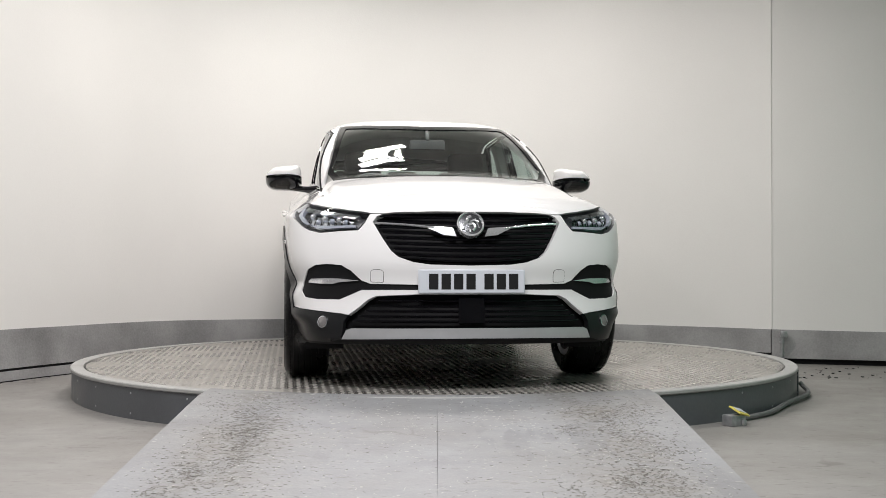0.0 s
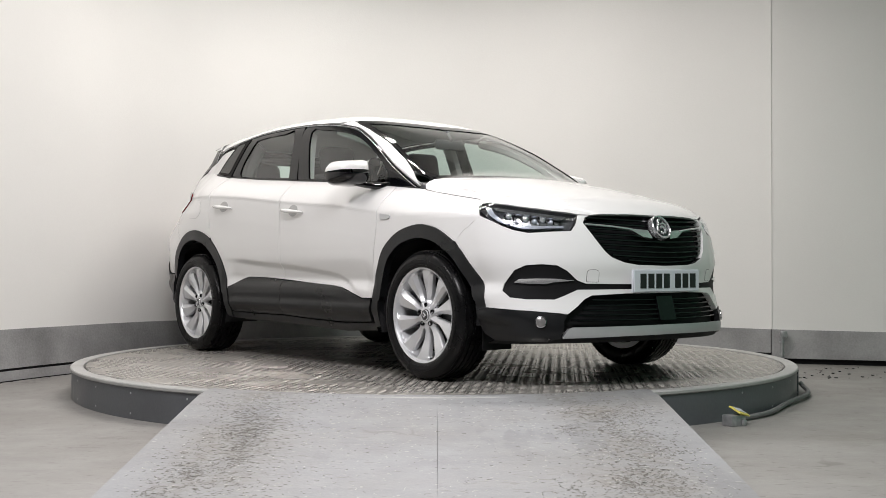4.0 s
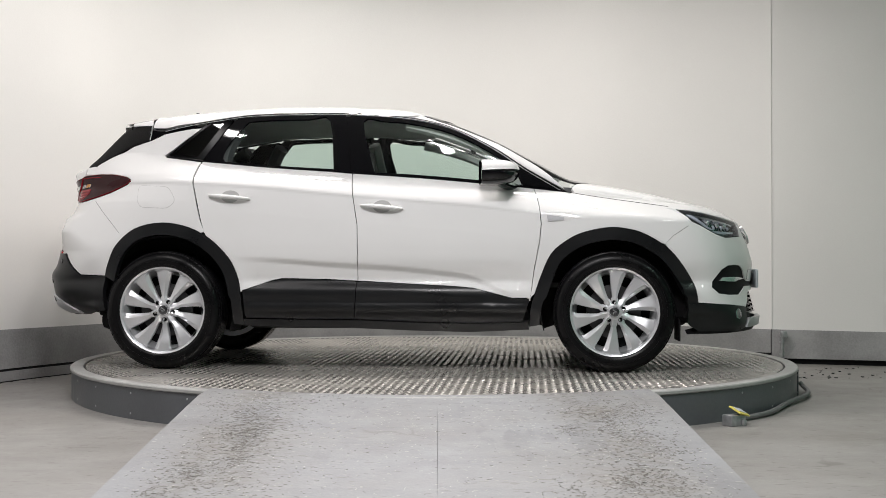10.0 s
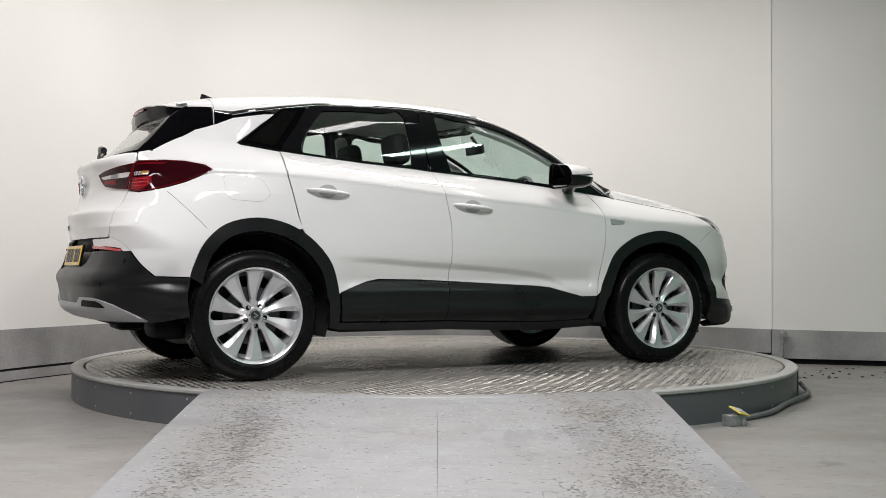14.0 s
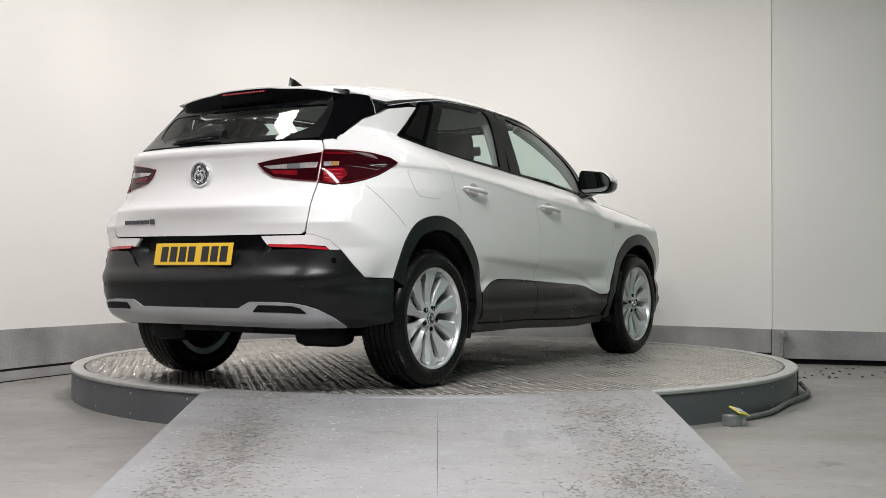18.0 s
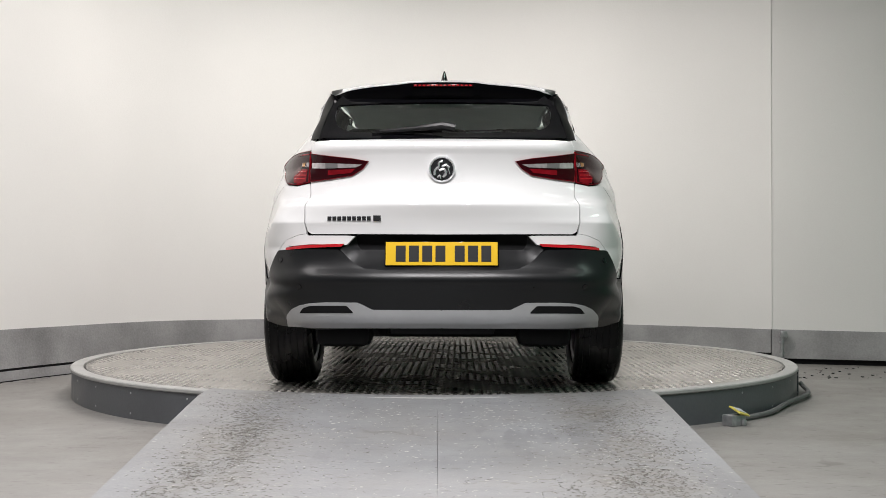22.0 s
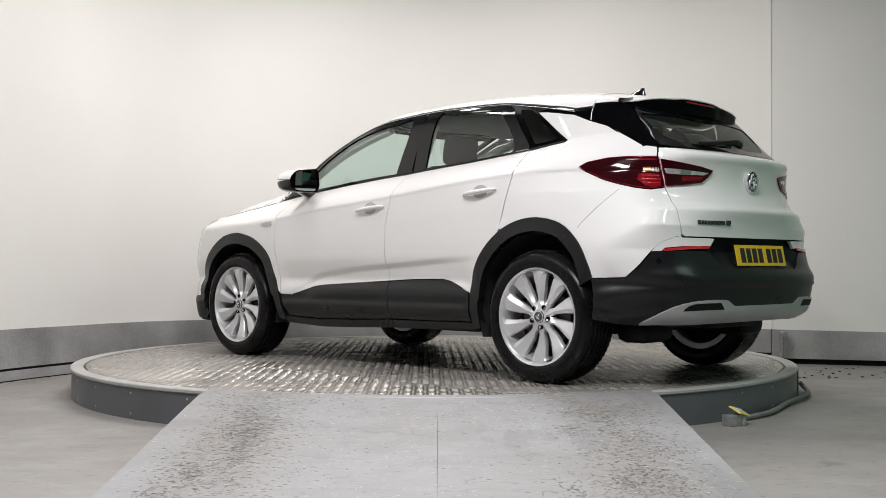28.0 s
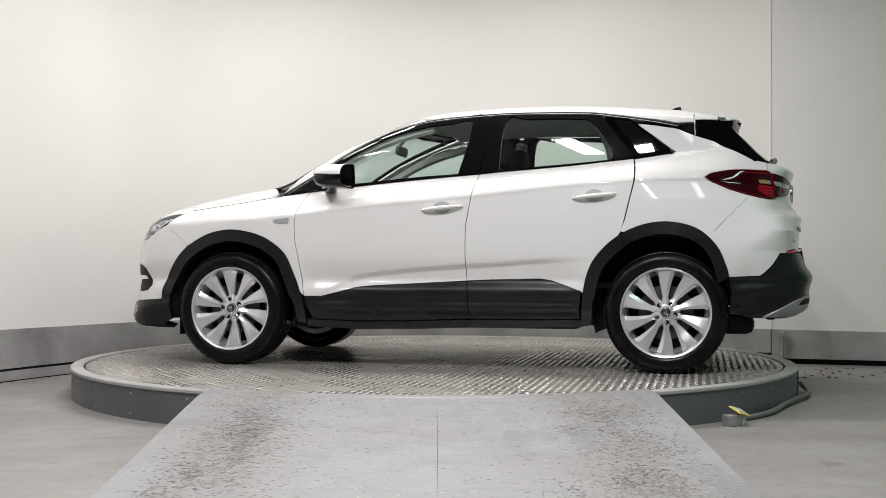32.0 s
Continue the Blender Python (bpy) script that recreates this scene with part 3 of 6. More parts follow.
def side_x(y, z):
    """Half-width of the body at y and z."""
    belt, crease = BELT(y), CREASE(y)
    glass = 0.726 - bow(z) - 0.06 * np.clip(y - 0.3, 0, 1) ** 2 - 0.19 * np.clip(-1.2 - y, 0, 2) ** 2
    wheel = np.clip((np.abs(y) - 0.78) / 0.14, 0, 1) * np.clip((1.78 - np.abs(y)) / 0.14, 0, 1)
    profile = SIDE(np.minimum(z, crease)) * (1 - wheel) + SIDE_PLAIN(np.minimum(z, crease)) * wheel
    low = PLAN(y) + profile - 0.33 * np.clip(-1.2 - y, 0, 0.9) ** 2 * np.clip((z - 0.7) / 0.4, 0, 1) ** 1.4
    low = low - 0.022 * np.clip((z - 1.0) / 0.1, 0, 1) * np.clip((-1.1 - y) / 0.3, 0, 1)
    low = low - 0.15 * np.clip((0.5 - z) / 0.2, 0, 1) ** 1.3 * np.clip((-1.74 - y) / 0.2, 0, 1)
    fold = FOLD(y)
    under = fold - z
    low = low - 0.006 * np.clip((crease - z) / 0.012, 0, 1) * np.clip(1 - (crease - z) / 0.16, 0, 1) * np.clip((y + 2.0) / 0.3, 0, 1) * np.clip((1.1 - y) / 0.5, 0, 1)
    low = low - 0.015 * np.clip(under / 0.03, 0, 1) * np.clip(1 - (under - 0.03) / 0.11, 0, 1) * np.clip((y + 0.95) / 0.35, 0, 1) * np.clip((0.78 - y) / 0.2, 0, 1)
    top = 0.726 - bow(belt) - 0.06 * np.clip(y - 0.3, 0, 1) ** 2 - 0.12 * np.clip(-1.2 - y, 0, 2) ** 2 + 0.03 * np.clip(y - 0.9, 0, 0.4) / 0.4
    s = (z - crease) / (belt - crease)
    s = np.minimum(0.5 * (s + np.sqrt(s * s + 0.003)), 1)
    shoulder = low + (top - low) * (0.62 * s + 0.38 * s * s)
    side = np.where(z > belt, np.minimum(glass, top), shoulder)
    # towards the tail the shoulder runs up to the roof with no step at the belt
    at = np.clip((z - crease) / (1.46 - crease), 0, 1)
    head = 0.726 - 0.2 * 0.285 - 0.19 * np.clip(-1.2 - y, 0, 2) ** 2
    plain = low + (head - low) * (1.25 * at - 0.25 * at * at)
    w = 0.55 * np.clip((-1.3 - y) / 0.2, 0, 1) * (z > crease) * np.clip((1.46 - z) / 0.04, 0, 1)
    return side * (1 - w) + plain * w - 0.034 * np.clip((-1.3 - y) / 0.2, 0, 1) * np.clip((z - 1.17) / 0.14, 0, 1)


def top_z(x, y):
    c = np.minimum(x, 0.72)
    cabin = 0.06 * c**2 + 0.8 * c**6
    hood = 0.1 * x**2 + 0.06 * x**4
    t = np.clip((y - 0.95) / 0.3, 0, 1)
    cabin = cabin * (1 - 0.4 * np.clip((y - 0.3) / 0.4, 0, 1))
    return ROOF_LINE(y) - cabin * (1 - t) - hood * t


def smax(a, b, k):
    h = np.maximum(k - np.abs(a - b), 0) / k
    return np.maximum(a, b) + h * h * k / 4


def body_form(p):
    """Below zero inside the body, above zero outside."""
    x, y, z = np.abs(p[:, 0]), p[:, 1], p[:, 2]
    nose = y - (NOSE(z) - 0.35 * x**2 - 0.18 * x**4)
    high = np.clip((z - 0.82) / 0.12, 0, 1) * (1 - np.clip((z - 1.19) / 0.05, 0, 1))
    tail = -y - (TAIL(z) - (0.11 + 0.09 * high) * x**2 - (0.14 + 0.13 * high) * x**4)
    f = smax(x - side_x(y, z), z - top_z(x, y), 0.07)
    f = smax(f, nose, 0.09)
    round_corner = 0.05 + 0.17 * np.clip((0.84 - z) / 0.14, 0, 1)
    return smax(f, tail, round_corner)


def body_normal(p):
    e = 0.007
    g = np.stack([body_form(p + d) - body_form(p - d) for d in np.eye(3) * e], 1)
    return g / np.linalg.norm(g, axis=1)[:, None]


def body_hit(origin, way, far=3.0, steps=150):
    """The first place where rays that come from outside meet the body, and whether they do."""
    t = np.zeros(len(origin))
    hit = np.zeros(len(origin), bool)
    for s in np.linspace(0, far, steps):
        now = (body_form(origin + way * s) < 0) & ~hit
        t[now] = s
        hit |= now
    lo, hi = t - far / (steps - 1), t.copy()
    for _ in range(18):
        mid = (lo + hi) / 2
        inside = body_form(origin + way * mid[:, None]) < 0
        hi, lo = np.where(inside, mid, hi), np.where(inside, lo, mid)
    return origin + way * hi[:, None], hit


FRONT_AXIS, REAR_AXIS = 1.0, -1.0


def rays(mode, a, b):
    """Rays onto the body: side (y, z), front and rear (x, z), top (x, y), roll (y, degrees from upright), fan_front and fan_rear (degrees about an upright axis, z)."""
    o, w = np.zeros((len(a), 3)), np.zeros((len(a), 3))
    if mode == "side":
        o[:, 0], o[:, 1], o[:, 2], w[:, 0] = 1.4, a, b, -1
    elif mode == "top":
        o[:, 0], o[:, 1], o[:, 2], w[:, 2] = a, b, 2.2, -1
    elif mode == "roll":
        s, c = np.sin(np.radians(b)), np.cos(np.radians(b))
        o[:, 0], o[:, 1], o[:, 2] = s * 1.5, a, 0.9 + c * 1.5
        w[:, 0], w[:, 2] = -s, -c
    elif mode in ("front", "rear"):
        d = 1 if mode == "front" else -1
        o[:, 0], o[:, 1], o[:, 2], w[:, 1] = a, 2.8 * d, b, -d
    else:
        d, axis = (1, FRONT_AXIS) if mode == "fan_front" else (-1, REAR_AXIS)
        s, c = np.sin(np.radians(a)), np.cos(np.radians(a)) * d
        o[:, 0], o[:, 1], o[:, 2] = s * 2.0, axis + c * 2.0, b
        w[:, 0], w[:, 1] = -s, -c
    return o, w


def spots(mode, pts):
    """The places on the body of points given in a mode's own measure."""
    q = np.array(pts, float)
    return body_hit(*rays(mode, q[:, 0], q[:, 1]))[0]


def to_mode(mode, p):
    """Places on the body in another mode's measure."""
    if mode == "roll":
        q = np.stack([p[:, 1], np.degrees(np.arctan2(p[:, 0], p[:, 2] - 0.9))], 1)
    elif mode == "fan_rear":
        q = np.stack([np.degrees(np.arctan2(p[:, 0], REAR_AXIS - p[:, 1])), p[:, 2]], 1)
    elif mode == "fan_front":
        q = np.stack([np.degrees(np.arctan2(p[:, 0], p[:, 1] - FRONT_AXIS)), p[:, 2]], 1)
    elif mode == "side":
        q = p[:, 1:3]
    else:
        q = p[:, :2]
    return [tuple(r) for r in q]


def turned(pts, old, now):
    return to_mode(now, spots(old, pts))


UNIT = {"side": (1, 1), "front": (1, 1), "rear": (1, 1), "top": (1, 1), "roll": (1, math.radians(0.75)),
        "fan_front": (math.radians(1.15), 1), "fan_rear": (math.radians(1.1), 1)}


def inset(poly, d):
    """A polygon drawn in by d all round."""
    n = len(poly)
    area = sum(poly[i][0] * poly[(i + 1) % n][1] - poly[(i + 1) % n][0] * poly[i][1] for i in range(n))
    s = 1 if area > 0 else -1
    out = []
    for i in range(n):
        p, q, r = Vector(poly[i - 1]), Vector(poly[i]), Vector(poly[(i + 1) % n])
        a, b = (q - p).normalized(), (r - q).normalized()
        na, nb = Vector((-a.y, a.x)) * s, Vector((-b.y, b.x)) * s
        k = max(1 + na.dot(nb), 0.35)
        out.append(tuple(q + (na + nb) * (d / k)))
    return out


def fillet(poly, r):
    """A polygon with rounded corners."""
    out, n = [], len(poly)
    for i in range(n):
        p, q, s = Vector(poly[i - 1]), Vector(poly[i]), Vector(poly[(i + 1) % n])
        a, b = p - q, s - q
        if a.length < 1e-6 or b.length < 1e-6 or a.angle(b) > radians(158):
            out.append(tuple(q))
            continue
        d = min(r, a.length * 0.45, b.length * 0.45)
        p, s = q + a.normalized() * d, q + b.normalized() * d
        out += [tuple(p * (1 - t) ** 2 + q * 2 * t * (1 - t) + s * t * t) for t in (0, 0.25, 0.5, 0.75, 1)]
    return out


def patch_arrays(mode, poly, off, thick, step, gap, corner):
    """Cuts a polygon into a fine net, lays it on the body and folds its edge inward. Gives places, faces and normals."""
    ua, ub = UNIT[mode]
    flat = [(a * ua, b * ub) for a, b in poly]
    flat = [q for i, q in enumerate(flat) if (Vector(q) - Vector(flat[i - 1])).length > 1e-4]
    if gap:
        flat = inset(flat, gap)
    if corner:
        flat = fillet(flat, corner)
    bm = bmesh.new()
    bm.faces.new([bm.verts.new((a, b, 0)) for a, b in flat])
    bm.normal_update()
    bmesh.ops.triangulate(bm, faces=bm.faces, ngon_method="EAR_CLIP")
    for axis in (0, 1):
        lo, hi = min(q[axis] for q in flat), max(q[axis] for q in flat)
        n = max(1, round((hi - lo) / (step[axis] if isinstance(step, tuple) else step)))
        for i in range(1, n):
            no = (1, 0, 0) if axis == 0 else (0, 1, 0)
            at = lo + (hi - lo) * i / n
            bmesh.ops.bisect_plane(bm, geom=bm.verts[:] + bm.edges[:] + bm.faces[:], plane_co=(at, at, 0), plane_no=no, dist=1e-5)
    bmesh.ops.remove_doubles(bm, verts=bm.verts, dist=2e-5)
    bmesh.ops.triangulate(bm, faces=bm.faces)
    bm.verts.ensure_lookup_table()
    bm.verts.index_update()
    ab = np.array([v.co[:2] for v in bm.verts])
    p, hit = body_hit(*rays(mode, ab[:, 0] / ua, ab[:, 1] / ub))
    n = body_normal(p)
    faces = [tuple(v.index for v in f.verts) for f in bm.faces]
    if (~hit).any():
        keep = hit
        faces = [f for f in faces if all(keep[i] for i in f)]
    mid = np.array([np.cross(p[f[1]] - p[f[0]], p[f[2]] - p[f[0]]).dot(n[f[0]]) for f in faces])
    faces = [f if m > 0 else f[::-1] for f, m in zip(faces, mid)]
    p = p + n * off
    seen = {}
    for f in faces:
        for i in range(len(f)):
            a, b = f[i], f[(i + 1) % len(f)]
            seen[(a, b)] = 1
    edge = [(a, b) for a, b in seen if (b, a) not in seen and not (abs(p[a][0]) < 0.002 and abs(p[b][0]) < 0.002)]
    back, pts = {}, [tuple(q) for q in p]
    rim = []
    if thick:
        for a, b in edge:
            for v in (a, b):
                if v not in back:
                    back[v] = len(pts)
                    pts.append(tuple(p[v] - n[v] * thick))
            rim.append((b, a, back[a], back[b]))
    bm.free()
    return pts, faces, rim, n


def lay(name, mode, poly, mat, parent, off=0.0, thick=0.018, step=0.05, gap=0.0022, corner=0.0, sides="R", label="", even=0.0):
    """A panel of the body. sides: R, L, or both halves in one mesh (RL); whole panels over the middle give their full outline as R."""
    pts, faces, rim, n = patch_arrays(mode, poly, off, thick, step, gap, corner)
    if even:
        mean = n.mean(0)
        n = n * (1 - even) + mean / np.linalg.norm(mean) * even
        n = n / np.linalg.norm(n, axis=1)[:, None]
    allp, allf, alln, hard = [], [], [], []
    for side in sides:
        base = len(allp)
        s = -1 if side == "L" else 1
        allp += [(x * s, y, z) for x, y, z in pts]
        for f in faces:
            g = [base + i for i in (f if s > 0 else f[::-1])]
            allf.append(g), hard.append(False)
            alln += [(n[i - base][0] * s, n[i - base][1], n[i - base][2]) for i in g]
        for f in rim:
            g = [base + i for i in (f if s > 0 else f[::-1])]
            allf.append(g), hard.append(True)
            alln += [(0, 0, 0)] * 4
    me = bpy.data.meshes.new(name)
    me.from_pydata(allp, [], allf)
    me.materials.append(mat)
    me.polygons.foreach_set("use_smooth", [not h for h in hard])
    me.normals_split_custom_set(alln)
    ob = new(name, me)
    ob.parent = parent
    if label:
        tagged(ob, label)
    return ob


def along(mode, pts, off=0.0, n=6):
    """A smooth path on the body."""
    q = spline([(*p, 0) for p in pts], n)
    p = spots(mode, [(v.x, v.y) for v in q])
    return [Vector(a) for a in p + body_normal(p) * off]


def bead(name, mode, pts, radius, mat, parent, off=0.0, side="R", n=6, squash=1.0, label=""):
    path = along(mode, pts, off, n)
    if side == "L":
        path = [Vector((-p.x, p.y, p.z)) for p in path]
    bm = bmesh.new()
    tube(bm, path, radius, 6, squash=squash)
    return part(name, bm, mat, parent, label)


def ring_strip(name, mode, outer, inner, mat, parent, off=0.0, side="R", label="", n=72, thick=0.012):
    """A frame between two outlines on the body."""
    def even(poly):
        p = [Vector(q) for q in poly] + [Vector(poly[0])]
        d = [0]
        for a, b in zip(p, p[1:]):
            d.append(d[-1] + (b - a).length)
        return np.stack([np.interp(np.linspace(0, d[-1], n, endpoint=False), d, [q[k] for q in p]) for k in (0, 1)], 1)
    a, b = even(outer), even(inner)
    k = min(range(n), key=lambda s: np.sum((np.roll(b, s, 0) - a) ** 2))
    b = np.roll(b, k, 0)
    rows = [a, (a * 2 + b) / 3, (a + b * 2) / 3, b]
    p = [spots(mode, r) for r in rows]
    nn = [body_normal(q) for q in p]
    p = [p[0] - nn[0] * thick] + [q + m * off for q, m in zip(p, nn)] + [p[3] - nn[3] * thick]
    s = -1 if side == "L" else 1
    bm = bmesh.new()
    vs = [[bm.verts.new((x * s, y, z)) for x, y, z in q] for q in p]
    for u, v in zip(vs, vs[1:]):
        for i in range(n):
            bm.faces.new((u[i], u[(i + 1) % n], v[(i + 1) % n], v[i]))
    bmesh.ops.recalc_face_normals(bm, faces=bm.faces)
    return bm_out(part(name, bm, mat, parent, label), s)


def bm_out(ob, s):
    """Turns a strip's faces outward if they point in."""
    me = ob.data
    t = sum(f.normal.x * f.area for f in me.polygons)
    if t * s < 0:
        me.flip_normals()
    return ob


# ---- the car ----
car = tagged(new("car"), "white five-door sport utility car with dark cladding and alloy wheels", "car")
AXLE, HUB_Z, WHEEL_R = 1.3375, 0.348, 0.352

# side outlines, (y, z)
BELT_LINE = [(-1.149, 1.253), (-0.979, 1.238), (-0.706, 1.212), (-0.365, 1.189), (-0.229, 1.175), (-0.025, 1.162), (0.315, 1.135), (0.485, 1.118), (0.672, 1.101), (0.86, 1.082), (1.059, 1.059)]
CLAD_TOP = [(-0.857, 0.471), (-0.814, 0.481), (-0.748, 0.504), (-0.682, 0.527), (-0.616, 0.539), (-0.351, 0.534), (-0.17, 0.525), (0.148, 0.508), (0.42, 0.494), (0.52, 0.484), (0.62, 0.458), (0.746, 0.426), (0.852, 0.428)]
R_ARCH = [(-1.69, 0.553), (-1.673, 0.619), (-1.619, 0.735), (-1.505, 0.834), (-1.337, 0.87), (-1.172, 0.841), (-1.04, 0.768), (-0.942, 0.67), (-0.896, 0.587), (-0.87, 0.487), (-0.857, 0.36), (-0.853, 0.262)]
F_ARCH = [(0.846, 0.262), (0.853, 0.36), (0.868, 0.423), (0.912, 0.556), (0.975, 0.69), (1.074, 0.771), (1.173, 0.814), (1.305, 0.838), (1.404, 0.831), (1.504, 0.803), (1.638, 0.723), (1.726, 0.623), (1.797, 0.507), (1.82, 0.395)]


def smooth(pts, n=5):
    return [(v.x, v.y) for v in spline([(*p, 0) for p in pts], n)]


r_arch, f_arch = smooth(R_ARCH, 4), smooth(F_ARCH, 4)
front_door = [(-0.221, 1.172), (-0.195, 1.019), (-0.167, 0.853), (-0.165, 0.687), (-0.168, 0.525)] + CLAD_TOP[7:] + [(0.872, 0.589), (0.905, 0.76), (0.914, 0.86), (0.905, 0.95), (0.889, 1.03), (0.87, 1.081)] + BELT_LINE[9:4:-1]
rear_door = [(-0.221, 1.174), (-0.195, 1.019), (-0.167, 0.853), (-0.165, 0.687), (-0.168, 0.525)] + CLAD_TOP[5:0:-1] + [p for p in r_arch if -1.08 < p[0] < -0.863][::-1] + [(-1.084, 0.811), (-1.104, 0.884), (-1.136, 1.017), (-1.156, 1.1), (-1.16, 1.15), (-1.149, 1.253)] + BELT_LINE[1:4]
front_wing = [(0.87, 1.081), (0.889, 1.03), (0.905, 0.95), (0.914, 0.86), (0.905, 0.76), (0.872, 0.589), (0.852, 0.43)] + [p for p in f_arch if 0.868 < p[0] < 1.62] + [(1.626, 0.74), (1.673, 0.789), (1.759, 0.846), (1.79, 0.865), (1.76, 0.9), (1.69, 0.958), (1.616, 0.971), (1.4, 1.002), (1.199, 1.034), (1.059, 1.06)]


def smooth_3d(pts, n=28):
    """Even steps along a smooth curve through points in space."""
    q = spline([tuple(p) for p in pts], 6)
    d = [0]
    for a, b in zip(q, q[1:]):
        d.append(d[-1] + (b - a).length)
    return np.stack([np.interp(np.linspace(0, d[-1], n), d, [p[k] for p in q]) for k in range(3)], 1)


def flatten(ob, share):
    """Evens out a panel's shading towards its mean direction."""
    me = ob.data
    mean = sum((f.normal * f.area for f in me.polygons), Vector()).normalized()
    me.normals_split_custom_set([tuple((me.vertices[l.vertex_index].normal * (1 - share) + mean * share).normalized()) for l in me.loops])


def pair(fn):
    for side in "RL":
        fn(side)


def door(side, outline, name, clad, handle_at):
    panel = lay(name, "side", outline, WHITE, car, sides=side, thick=0.02, step=(0.035, 0.0105))
    lay("door_cladding", "side", clad, BLACK_PLASTIC, panel, off=0.006, thick=0.02, sides=side, step=0.018, label="grained dark grey door cladding")
    s = -1 if side == "L" else 1
    hy, hz = handle_at
    # handle, and a flat grey patch for its scoop
    x = spots("side", [(hy, hz)])[0][0]
    bm = bmesh.new()
    path = []
    for k in range(13):
        t = k / 12
        y = hy - 0.125 + 0.245 * t
        q = spots("side", [(y, hz + 0.008 - 0.022 * t)])[0]
        path.append(Vector(((q[0] + 0.006 + 0.03 * math.sin(math.pi * t) ** 0.5) * s, y, q[2])))
    tube(bm, path, [0.005 + 0.0105 * math.sin(math.pi * min(max(k / 12, 0.04), 0.96)) ** 0.5 for k in range(13)], 10, squash=0.85)
    part("door_handle", bm, WHITE, panel)
    # flat grey oval: the hand scoop's shade put into colour
    cup = [(hy + 0.055 * math.cos(a), hz + 0.037 * math.sin(a)) for a in [k * math.tau / 24 for k in range(24)]]
    lay("handle_cup_shade", "side", cup, material_cup, panel, off=0.0012, thick=0.004, gap=0, step=0.02, sides=side)
    return panel


material_cup = material("shaded_handle_recess", (0.42, 0.42, 0.42), 0.4, coat=0.5)
sill_f = [(-0.172, 0.519), (-0.18, 0.4), (-0.186, 0.3)] + [(0.2, 0.285), (0.5, 0.28), (0.806, 0.29), (0.83, 0.36), (0.848, 0.424)] + CLAD_TOP[11:6:-1]
sill_r = [(-0.172, 0.519), (-0.18, 0.4), (-0.186, 0.3)] + [(-0.5, 0.3), (-0.84, 0.305), (-0.848, 0.4), (-0.855, 0.465)] + CLAD_TOP[0:6]


